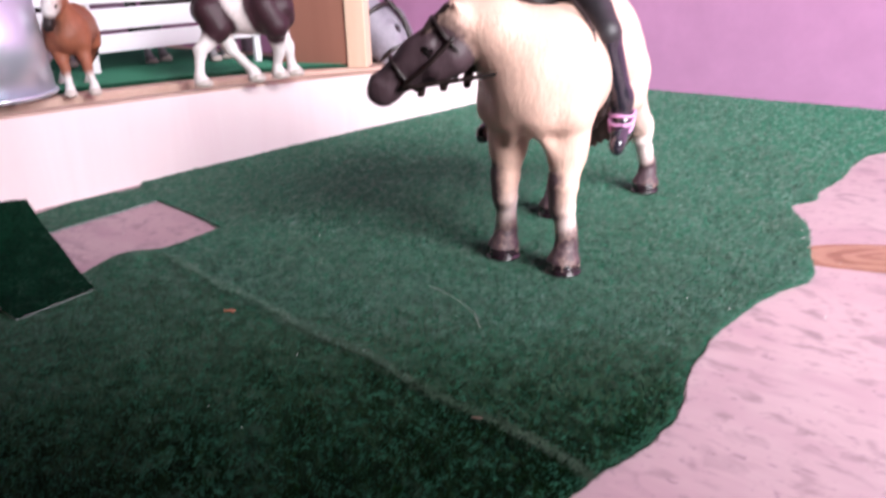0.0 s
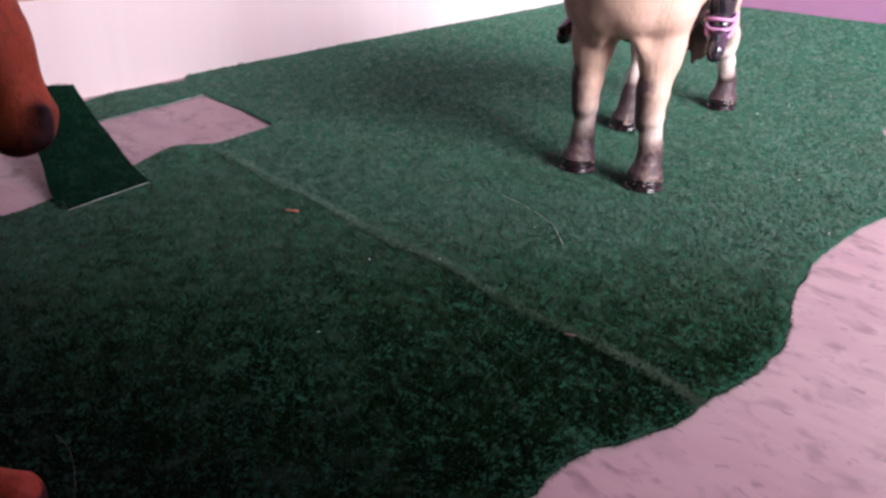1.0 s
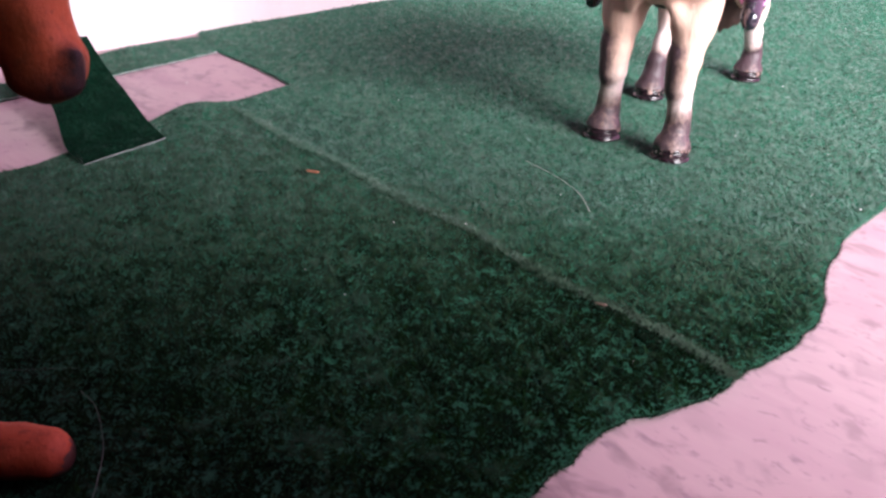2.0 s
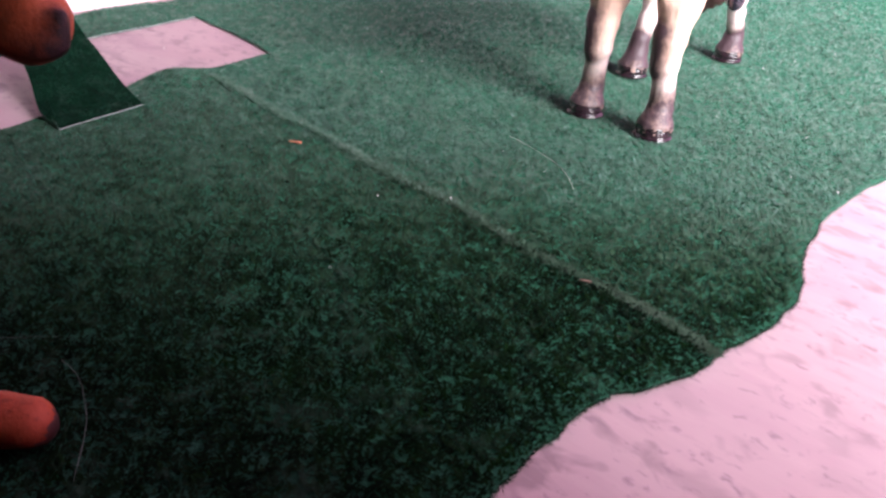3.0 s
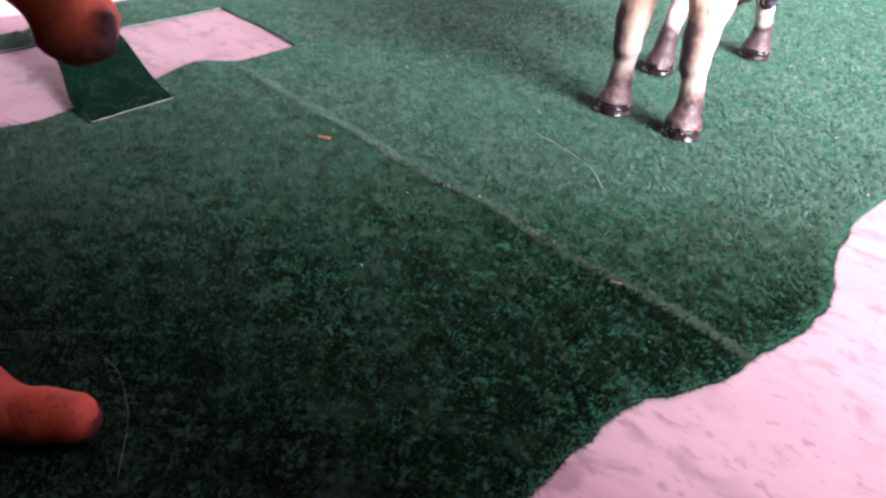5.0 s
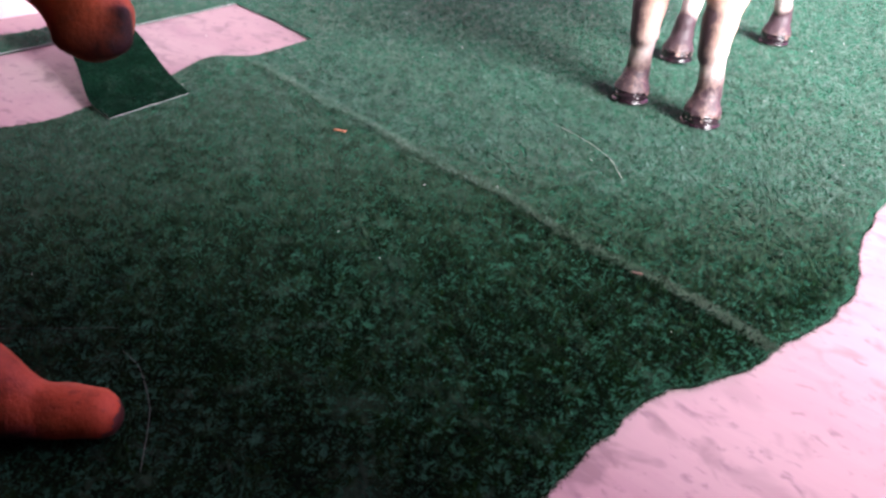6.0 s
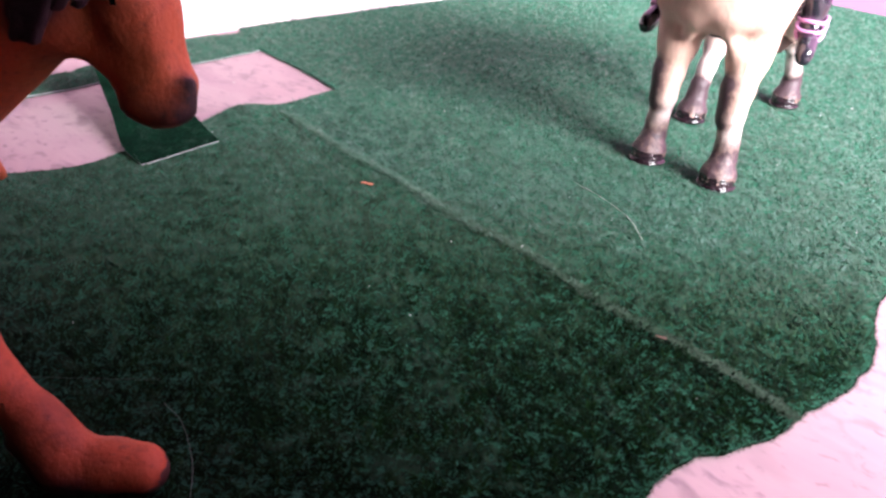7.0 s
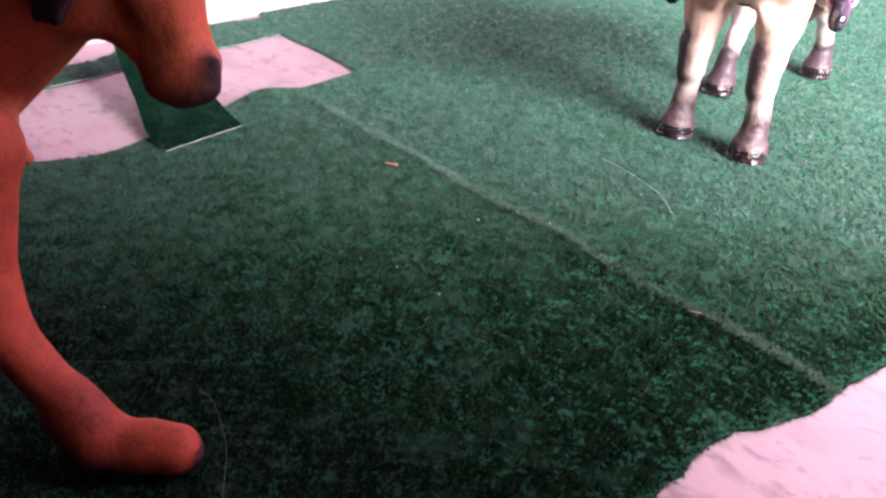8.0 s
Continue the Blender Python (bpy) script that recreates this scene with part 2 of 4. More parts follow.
def part(name, bm, material, parent, label="", smooth=False):
    ob = new(name, finish(bm, name, material, smooth))
    ob.parent = parent
    if label:
        ob["label"] = label
    return ob


def thing(name, at, label, category, group="", kind=""):
    e = new(name)
    e.empty_display_size = 0.02
    e.matrix_world = at if isinstance(at, Matrix) else Matrix.Translation(at)
    return tagged(e, label, category, group, kind)


def box(bm, lo, hi, bevel=0.0, m=None):
    made = bmesh.ops.create_cube(bm, size=1.0)["verts"]
    lo, hi = Vector(lo), Vector(hi)
    for v in made:
        v.co = Vector([(lo[k] + hi[k]) / 2 + v.co[k] * (hi[k] - lo[k]) for k in range(3)])
    if bevel:
        edges = list({e for v in made for e in v.link_edges})
        made = bmesh.ops.bevel(bm, geom=edges, offset=bevel, segments=2, affect="EDGES", profile=0.5)["verts"]
    if m is not None:
        bmesh.ops.transform(bm, matrix=m, verts=list(made))
    return bm


def tube(bm, pts, radius, sides=8):
    """A round bar along a smooth line through the points; radius may be a number or one for each point."""
    pts = [Vector(p) for p in pts]
    rad = [radius] * len(pts) if isinstance(radius, (int, float)) else list(radius)
    line, rr = [], []
    for k in range(len(pts) - 1):
        p0, p1, p2, p3 = pts[max(k - 1, 0)], pts[k], pts[k + 1], pts[min(k + 2, len(pts) - 1)]
        for j in range(6):
            t = j / 6
            line.append(0.5 * (2 * p1 + (p2 - p0) * t + (2 * p0 - 5 * p1 + 4 * p2 - p3) * t ** 2 + (3 * p1 - p0 - 3 * p2 + p3) * t ** 3))
            rr.append(rad[k] * (1 - t) + rad[k + 1] * t)
    line.append(pts[-1])
    rr.append(rad[-1])
    rings, side = [], None
    for k, p in enumerate(line):
        d = (line[min(k + 1, len(line) - 1)] - line[max(k - 1, 0)]).normalized()
        if side is None:
            side = d.orthogonal().normalized()
        side = (side - d * side.dot(d)).normalized()
        up = d.cross(side)
        rings.append([bm.verts.new(p + (side * math.cos(a) + up * math.sin(a)) * rr[k])
                      for a in (2 * math.pi * i / sides for i in range(sides))])
    for a, b in zip(rings, rings[1:]):
        for i in range(sides):
            bm.faces.new((a[i], a[(i + 1) % sides], b[(i + 1) % sides], b[i]))
    bm.faces.new(list(reversed(rings[0])))
    bm.faces.new(rings[-1])
    return bm


def curve_line(pts, closed=False, steps=6):
    """Points along a smooth line through the given ones."""
    pts = [Vector((*p, 0.0)) if len(p) == 2 else Vector(p) for p in pts]
    n, out = len(pts), []
    for k in range(n if closed else n - 1):
        if closed:
            p0, p1, p2, p3 = pts[k - 1], pts[k], pts[(k + 1) % n], pts[(k + 2) % n]
        else:
            p0, p1, p2, p3 = pts[max(k - 1, 0)], pts[k], pts[k + 1], pts[min(k + 2, n - 1)]
        for j in range(steps):
            t = j / steps
            out.append(0.5 * (2 * p1 + (p2 - p0) * t + (2 * p0 - 5 * p1 + 4 * p2 - p3) * t ** 2 + (3 * p1 - p0 - 3 * p2 + p3) * t ** 3))
    if not closed:
        out.append(pts[-1])
    return out


class Blob:
    """A smooth solid grown from round tapered bars that melt into each other."""

    def __init__(self):
        self.bars = []

    def bar(self, a, b, ra, rb=None, tag=0, dark=0.0, pale=0.0, melt=1.0, flat=1.0):
        """flat: how many times lower than wide its ends are."""
        self.bars.append((np.array(a, float), np.array(b, float), ra, ra if rb is None else rb, tag, dark, pale, melt, flat))
        return self

    @staticmethod
    def away(p, bar):
        a, b, ra, rb = bar[:4]
        d = b - a
        t = np.clip(((p - a) @ d) / max(float(d @ d), 1e-12), 0, 1)
        return np.linalg.norm((p - a - t[..., None] * d) * (1.0, 1.0, bar[8]), axis=-1) - (ra + (rb - ra) * t)

    def mesh(self, name, mats, cell, melt, flat_z=None):
        lo = np.min([np.minimum(a - ra, b - rb) for a, b, ra, rb, *_ in self.bars], axis=0) - 3 * cell
        hi = np.max([np.maximum(a + ra, b + rb) for a, b, ra, rb, *_ in self.bars], axis=0) + 3 * cell
        if flat_z is not None:
            lo[2] = max(lo[2], flat_z - 3 * cell)
        size = np.ceil((hi - lo) / cell).astype(int) + 1
        field = np.full(size, 9.0)
        axes = [lo[k] + cell * np.arange(size[k]) for k in range(3)]
        for bar in self.bars:
            a, b, ra, rb = bar[:4]
            k = melt * bar[7]
            reach = max(ra, rb) + 2 * k + 3 * cell
            s = [slice(max(int((min(a[i], b[i]) - reach - lo[i]) / cell), 0), max(int((max(a[i], b[i]) + reach - lo[i]) / cell) + 2, 1)) for i in range(3)]
            p = np.stack(np.meshgrid(*[axes[i][s[i]] for i in range(3)], indexing="ij"), -1)
            if 0 in p.shape:
                continue
            d, f = self.away(p, bar), field[s[0], s[1], s[2]]
            h = np.clip(0.5 + 0.5 * (f - d) / k, 0, 1)
            field[s[0], s[1], s[2]] = np.where(f > 8.0, d, f * (1 - h) + d * h - k * h * (1 - h))
        if flat_z is not None:
            field = np.maximum(field, (flat_z - axes[2])[None, None, :])
        # a vertex in each cell that the surface crosses
        c = np.stack([field[i:size[0] - 1 + i, j:size[1] - 1 + j, k:size[2] - 1 + k] for i in (0, 1) for j in (0, 1) for k in (0, 1)])
        neg = (c < 0).sum(0)
        cut = (neg > 0) & (neg < 8)
        number = np.full(cut.shape, -1)
        number[cut] = np.arange(cut.sum())
        vals, corner = c[:, cut], np.array([(i, j, k) for i in (0, 1) for j in (0, 1) for k in (0, 1)], float)
        total, count = np.zeros((vals.shape[1], 3)), np.zeros(vals.shape[1])
        for i in range(8):
            for j in range(i + 1, 8):
                if abs(corner[i] - corner[j]).sum() == 1:
                    on = (vals[i] < 0) != (vals[j] < 0)
                    t = np.where(on, vals[i] / np.where(on, vals[i] - vals[j], 1), 0)
                    total += on[:, None] * (corner[i] + t[:, None] * (corner[j] - corner[i]))
                    count += on
        verts = lo + cell * (np.argwhere(cut) + total / count[:, None])
        faces = []
        for ax in range(3):
            o1, o2 = [k for k in range(3) if k != ax]
            first = np.take(field, range(size[ax] - 1), ax) < 0
            second = np.take(field, range(1, size[ax]), ax) < 0
            at = np.argwhere(first != second)
            at = at[(at[:, o1] > 0) & (at[:, o2] > 0) & (at[:, o1] < size[o1] - 1) & (at[:, o2] < size[o2] - 1)]
            flip = first[tuple(at.T)] != (ax == 1)
            quad = []
            for d1, d2 in ((-1, -1), (0, -1), (0, 0), (-1, 0)):
                q = at.copy()
                q[:, o1] += d1
                q[:, o2] += d2
                quad.append(number[tuple(q.T)])
            quad = np.stack(quad, 1)
            quad[~flip] = quad[~flip][:, ::-1]
            faces.append(quad)
        faces = np.concatenate(faces)
        faces = faces[(faces >= 0).all(1)]
        me = bpy.data.meshes.new(name)
        me.from_pydata(verts.tolist(), [], faces.tolist())
        best = np.full(len(verts), 9.0)
        tag, sums = np.zeros(len(verts), int), np.zeros((len(verts), 3))
        for bar in self.bars:
            d = self.away(verts, bar)
            near = d < best
            tag[near], best[near] = bar[4], d[near]
            wt = np.exp(-np.clip(d, 0, None) / (1.2 * cell)) * (1 + 1.6 * bar[5] + bar[6])
            sums += wt[:, None] * np.array([bar[5], bar[6], 1.0])
        for k, key in enumerate(("dark", "pale")):
            me.attributes.new(key, "FLOAT", "POINT").data.foreach_set("value", (sums[:, k] / np.maximum(sums[:, 2], 1e-9)).astype(np.float32))
        for m in mats:
            me.materials.append(m)
        votes = np.sort(tag[faces], axis=1)[:, 2]
        me.polygons.foreach_set("material_index", votes.astype(np.int32))
        me.polygons.foreach_set("use_smooth", np.ones(len(faces), bool))
        me.update()
        return me


# ---- the room ----
def slab(name, lo, hi, mat, bevel=0.0, m=PLAN, kind="structure", label="", category="", smooth=False):
    bm = bmesh.new()
    box(bm, lo, hi, bevel)
    ob = new(name, finish(bm, name, mat, smooth))
    ob.matrix_world = m
    return tagged(ob, label, category, kind=kind)


# Only wall_far is seen; the others close the room, kept dark against bounced light.
WALL_U, LEFT_W, NEAR_U, FLOOR_Z, CEIL_Z = 0.004, -1.1, -1.62, -0.74, 1.5
RIGHT_W = WINDOW["w"]
slab("wall_far", (LEFT_W - 0.1, WALL_U, FLOOR_Z), (RIGHT_W + WINDOW["deep"], WALL_U + 0.1, CEIL_Z), PINK, label="plain pink painted wall behind the toy paddock", category="wall")
slab("wall_left", (LEFT_W - 0.1, NEAR_U, FLOOR_Z), (LEFT_W, WALL_U, CEIL_Z), MAUVE, label="plain grey-mauve side wall of the room", category="wall")
slab("wall_near", (LEFT_W - 0.1, NEAR_U - 0.1, FLOOR_Z), (RIGHT_W + WINDOW["deep"], NEAR_U, CEIL_Z), DIM, label="added unseen dark brown wall behind the camera", category="wall")
w0, w1 = WINDOW["u"] - WINDOW["width"] / 2, WINDOW["u"] + WINDOW["width"] / 2
z0, z1 = WINDOW["z"] - WINDOW["height"] / 2, WINDOW["z"] + WINDOW["height"] / 2
bm = bmesh.new()
for lo, hi in (((RIGHT_W, NEAR_U, FLOOR_Z), (RIGHT_W + WINDOW["deep"], w0, CEIL_Z)), ((RIGHT_W, w1, FLOOR_Z), (RIGHT_W + WINDOW["deep"], WALL_U, CEIL_Z)),
               ((RIGHT_W, w0, FLOOR_Z), (RIGHT_W + WINDOW["deep"], w1, z0)), ((RIGHT_W, w0, z1), (RIGHT_W + WINDOW["deep"], w1, CEIL_Z))):
    box(bm, lo, hi)
ob = new("wall_right", finish(bm, "wall_right", MAUVE, False))
ob.matrix_world = PLAN
tagged(ob, "grey-mauve wall with a daylit window opening", "wall", kind="structure")
slab("room_floor", (LEFT_W, NEAR_U, FLOOR_Z - 0.1), (RIGHT_W, WALL_U, FLOOR_Z), FLOOR, label="plain grey room floor under the table", category="floor")
slab("ceiling", (LEFT_W, NEAR_U, CEIL_Z), (RIGHT_W, WALL_U, CEIL_Z + 0.1), CEIL, label="plain grey ceiling", category="ceiling")

# unseen wall, added to keep window light off the near end of the carpet
slab("wall_shading", (SHADE_WALL_W, NEAR_U, FLOOR_Z), (SHADE_WALL_W + 0.06, SHADE_WALL_U, CEIL_Z), DIM, label="added unseen dark wall shading the near end from the window", category="wall")

# ---- the table and its pale board ----
T_LO, T_HI = (-0.75, -0.92), (0.485, -0.0)
slab("base_board", (T_LO[0], T_LO[1], -0.028), (T_HI[0], T_HI[1], BASE_TOP), BASE, 0.0015, label="pale pinkish wood-effect board with grey smudges", category="board")
table = thing("table", PLAN, "plain pale wooden table under the toy paddock", "table")
bm = bmesh.new()
box(bm, (T_LO[0], T_LO[1], -0.055), (T_HI[0], T_HI[1], -0.0285), 0.002)
part("tabletop", bm, PLY, table)
for x in (T_LO[0] + 0.03, T_HI[0] - 0.08):
    for y in (T_LO[1] + 0.03, T_HI[1] - 0.08):
        bm = bmesh.new()
        box(bm, (x, y, FLOOR_Z), (x + 0.05, y + 0.05, -0.0555), 0.003)
        part("leg", bm, PLY, table)


# the dark knot: an oval of brown heartwood with rings, let into the board
def knot(at, turn, length, width):
    k = thing("wood_knot", Matrix.Translation(at) @ Matrix.Rotation(turn, 4, "Z"), "dark reddish-brown oval knot in the pale board", "wood knot", kind="structure")
    for n, (f, mat) in enumerate(((1.0, KNOT), (0.84, KNOT_PALE), (0.66, KNOT), (0.52, KNOT_PALE), (0.38, KNOT), (0.26, KNOT_PALE), (0.14, KNOT))):
        bm = bmesh.new()
        ring = []
        for i in range(40):
            a = 2 * math.pi * i / 40
            r = 1 + 0.06 * math.sin(3 * a + n) + 0.03 * math.sin(7 * a)
            ring.append(bm.verts.new((math.cos(a) * length / 2 * f * r, math.sin(a) * width / 2 * f ** 1.2 * r, 0.0001 + 0.00012 * n)))
        bm.faces.new(ring)
        part("ring", bm, mat, k)


knot((0.262, 0.083, BASE_TOP), radians(3), 0.10, 0.034)


# ---- the upright board and the raised platform ----
def top_of(s):
    """Height of the upright board's top, s metres from the corner towards the near end."""
    return 0.0053 + 0.0540 * (1 - math.exp(-s / 0.215)) if s < 0.75 else 0.0575


def bow(s):
    """How far the board's face stands back from a straight line."""
    f = min(max((s - 0.08) / 0.32, 0.0), 1.0)
    return -0.0130 * f * f * (3 - 2 * f)


def profile_solid(name, w_lo, w_hi, s_lo, s_hi, drop, mats, label, category, steps=48, low=BASE_TOP, sink=0.0):
    bm = bmesh.new()
    rows = []
    for k in range(steps + 1):
        s = s_lo + (s_hi - s_lo) * k / steps
        z = top_of(s) - drop + sink * bow(s)
        b, wb = 0.0012, bow(s)
        rows.append([bm.verts.new(p) for p in ((w_lo, -s, low), (w_lo, -s, z), (w_hi + wb - b, -s, z), (w_hi + wb, -s, z - b), (w_hi + wb, -s, low))])
    for a, b in zip(rows, rows[1:]):
        for i in range(5):
            f = bm.faces.new((a[i], b[i], b[(i + 1) % 5], a[(i + 1) % 5]))
            if len(mats) > 1 and i in (1, 2):
                f.material_index = 1
    bm.faces.new(rows[0])
    bm.faces.new(list(reversed(rows[-1])))
    bmesh.ops.recalc_face_normals(bm, faces=bm.faces)
    ob = new(name, finish(bm, name, mats, False))
    ob.matrix_world = PLAN
    return tagged(ob, label, category, kind="structure")


profile_solid("side_board", -0.0255, 0.0, 0.001, 0.915, 0.0, [PLY, PLY_EDGE], "upright bleached pine board edging the green paddock", "board", sink=0.27)
PLAT_S = 0.17
profile_solid("platform", -0.50, -0.0260, PLAT_S, 0.915, 0.0006, [PLY_EDGE], "raised pale wooden platform behind the upright board", "platform")
profile_solid("platform_carpet", -0.48, -0.040, PLAT_S + 0.07, 0.91, -0.0018, [CARPET], "dark green felt laid on the raised platform", "carpet", low=0.002)


def on_platform(x, y):
    """The platform's height at a place of the plan."""
    d = Vector((x, y, 0)) - CORNER
    return top_of(-d.dot(U))


# ---- the green carpet ----
EDGE_RIGHT = [(0.52, 0.33), (0.40, 0.30), (0.315, 0.268), (0.287, 0.235), (0.272, 0.205), (0.253, 0.178), (0.247, 0.162), (0.231, 0.148),
              (0.232, 0.120), (0.225, 0.088), (0.218, 0.056), (0.206, 0.044), (0.190, 0.027), (0.174, 0.003), (0.163, -0.023),
              (0.156, -0.049), (0.144, -0.067), (0.134, -0.078), (0.128, -0.0865), (0.122, -0.0915), (0.114, -0.0975), (0.1075, -0.1015), (0.103, -0.107), (0.0995, -0.1135), (0.0935, -0.1225), (0.088, -0.133), (0.07, -0.165), (0.06, -0.26)]
LIP = [(-0.30, -0.275), (-0.20, -0.118), (-0.150, -0.066), (-0.119, -0.044), (-0.097, -0.026), (-0.089, -0.004), (-0.0775, 0.029),
       (-0.071, 0.051), (-0.060, 0.061), (-0.0465, 0.0900)]
FAR_LIP = [(-0.105, 0.1315), (-0.131, 0.0765), (-0.145, 0.049), (-0.161, 0.018), (-0.30, -0.225)]
STRIP = [(-0.33, -0.215), (-0.1735, 0.040), (-0.163, 0.061), (-0.157, 0.100), (-0.1505, 0.124), (-0.139, 0.142), (-0.1295, 0.1545), (-0.1345, 0.1650)]


def ragged(pts, much, step=0.0022):
    """A line through the points with the small frays of a cut edge."""
    line = curve_line(pts, steps=4)
    out = []
    for a, b in zip(line, line[1:]):
        n = max(1, int((b - a).length / step))
        for k in range(n):
            p = a.lerp(b, k / n)
            w = noise.noise_vector(Vector((p.x * 170, p.y * 170, 3.1)))
            out.append(p + Vector((w.x, w.y, 0)) * much)
    return out + [line[-1]]


board_foot = [plan(-s, bow(s) + 0.0008) for s in (0.415, 0.36, 0.30, 0.24, 0.18, 0.12, 0.06, 0.003)]
wall_foot = [plan(0.001, 0.003), plan(0.001, 0.2), plan(0.001, 0.40)]
OUTLINE = (ragged(EDGE_RIGHT, 0.0011) + [Vector((0.06, -0.30, 0)), Vector((-0.30, -0.30, 0))] + ragged(LIP, 0.0003) + ragged([LIP[-1], (-0.0755, 0.1124), FAR_LIP[0]], 0.0005) +
           ragged(FAR_LIP, 0.0003) + ragged(STRIP, 0.0009) + board_foot + wall_foot)
OUTLINE = [Vector((p.x, p.y, 0)) for p in OUTLINE]


def inside(x, y, loop):
    hit = np.zeros(len(x), bool)
    for a, b in zip(loop, loop[1:] + loop[:1]):
        cross = (a.y > y) != (b.y > y)
        with np.errstate(divide="ignore", invalid="ignore"):
            hit ^= cross & (x < (b.x - a.x) * (y - a.y) / (b.y - a.y) + a.x)
    return hit


CREASE_A, CREASE_B = np.array((-0.056, 0.051)), np.array((0.134, -0.080))


def carpet_height(x, y):
    """Low swells, the fold line, and the lifted lip beside the slot."""
    x, y = np.asarray(x, float), np.asarray(y, float)
    d = CREASE_B - CREASE_A
    n = np.hypot(*d)
    t = ((x - CREASE_A[0]) * d[0] + (y - CREASE_A[1]) * d[1]) / n ** 2
    off = np.abs((x - CREASE_A[0]) * d[1] - (y - CREASE_A[1]) * d[0]) / n
    z = 0.0005 * np.exp(-(off / 0.0028) ** 2) * np.clip(np.minimum(t, 1 - t) * 8 + 0.3, 0, 1)
    z += 0.0026 * np.exp(-(((x + 0.072) / 0.010) ** 2 + ((y - 0.040) / 0.016) ** 2))
    z += 0.0004 * np.sin(x * 61 + 1.0) * np.sin(y * 47) * np.clip(1 - np.hypot(x - 0.1, y + 0.1), 0, 1)
    return z


def sheet(name, outline, top, thick):
    bm = bmesh.new()
    bm.faces.new([bm.verts.new(p) for p in outline])
    bmesh.ops.recalc_face_normals(bm, faces=bm.faces)
    if bm.faces[:][0].normal.z < 0:
        bmesh.ops.reverse_faces(bm, faces=bm.faces)
    bmesh.ops.triangulate(bm, faces=bm.faces[:])
    lo = Vector([min(p[k] for p in outline) for k in range(3)])
    hi = Vector([max(p[k] for p in outline) for k in range(3)])
    for axis in (0, 1):
        at = lo[axis] + 0.008
        while at < hi[axis]:
            co, no = Vector((0, 0, 0)), Vector((0, 0, 0))
            co[axis], no[axis] = at, 1.0
            bmesh.ops.bisect_plane(bm, geom=bm.verts[:] + bm.edges[:] + bm.faces[:], plane_co=co, plane_no=no)
            at += 0.008
    for v in bm.verts:
        v.co.z = float(top(v.co.x, v.co.y))
    bmesh.ops.triangulate(bm, faces=bm.faces)
    rim = [e for e in bm.edges if e.is_boundary]
    for depth, mat in ((thick * 0.92, 2), (thick * 0.08, 1)):
        made = bmesh.ops.extrude_edge_only(bm, edges=rim)["geom"]
        for g in made:
            if isinstance(g, bmesh.types.BMVert):
                g.co.z -= depth
            elif isinstance(g, bmesh.types.BMFace):
                g.material_index = mat
        rim = [e for e in made if isinstance(e, bmesh.types.BMEdge) and e.is_boundary and all(v in made for v in e.verts)]
    return finish(bm, name, [CARPET, BACKING, FELT_CORE], False)


carpet = thing("green_carpet", (0, 0, 0), "dark green needle-felt carpet cut with a wavy edge", "carpet")
ob = new("felt", sheet("felt", OUTLINE, carpet_height, 0.0010))
ob.parent = carpet


def fibres(name, x, y, z, length, width, rise, rng, parent, mat):
    """Short felt fibres, one bent blade each, in one mesh."""
    n = len(x)
    a = rng.uniform(0, 2 * np.pi, n)
    ln, wd, up = length * rng.uniform(0.5, 1.3, n), width * rng.uniform(0.7, 1.4, n), rise * rng.uniform(0.1, 1.3, n)
    c, s = np.cos(a), np.sin(a)
    clump = np.sin(x * 1310 + 2 * np.sin(y * 870)) * np.sin(y * 1190 + 2 * np.sin(x * 790))
    up = up * (1 + 0.45 * clump)
    base = np.stack([x, y, z], 1)
    side = np.stack([-s * wd / 2, c * wd / 2, 0 * s], 1)
    mid = base + np.stack([c * ln * 0.5, s * ln * 0.5, up * 0.8], 1)
    bend = rng.normal(0, 0.35, n)
    tip = mid + np.stack([np.cos(a + bend) * ln * 0.5, np.sin(a + bend) * ln * 0.5, up * 0.35], 1)
    verts = np.stack([base - side, base + side, mid + side * 0.9, mid - side * 0.9, tip], 1).reshape(-1, 3)
    k = np.arange(n) * 5
    me = bpy.data.meshes.new(name)
    quads = np.stack([k, k + 1, k + 2, k + 3], 1).tolist()
    tris = np.stack([k + 3, k + 2, k + 4], 1).tolist()
    me.from_pydata(verts.tolist(), [], quads + tris)
    me.materials.append(mat)
    ob = new(name, me)
    ob.parent = parent
    return tagged(ob, "short green felt fibres", kind="stuff")


rng = np.random.default_rng(7)


def scatter(n, x0, x1, y0, y1):
    px, py = rng.uniform(x0, x1, n), rng.uniform(y0, y1, n)
    on = inside(px, py, OUTLINE)
    return px[on], py[on]


px, py = scatter(2600000, -0.33, 0.46, -0.22, 0.56)
coarse = 1 + 1.5 * np.clip(py - 0.02, 0, 0.3) / 0.3 + 0.8 * np.clip(-0.15 - px, 0, 0.1) / 0.1 + 3.0 * np.clip(px - 0.24, 0, 0.1) / 0.1
keep = rng.uniform(0, 1, len(px)) < 0.52 / coarse ** 1.8
px, py, coarse = px[keep], py[keep], coarse[keep]
cd = CREASE_B - CREASE_A
over = (px - CREASE_A[0]) * cd[1] - (py - CREASE_A[1]) * cd[0] >= 0.00006 * np.sin(px * 200)


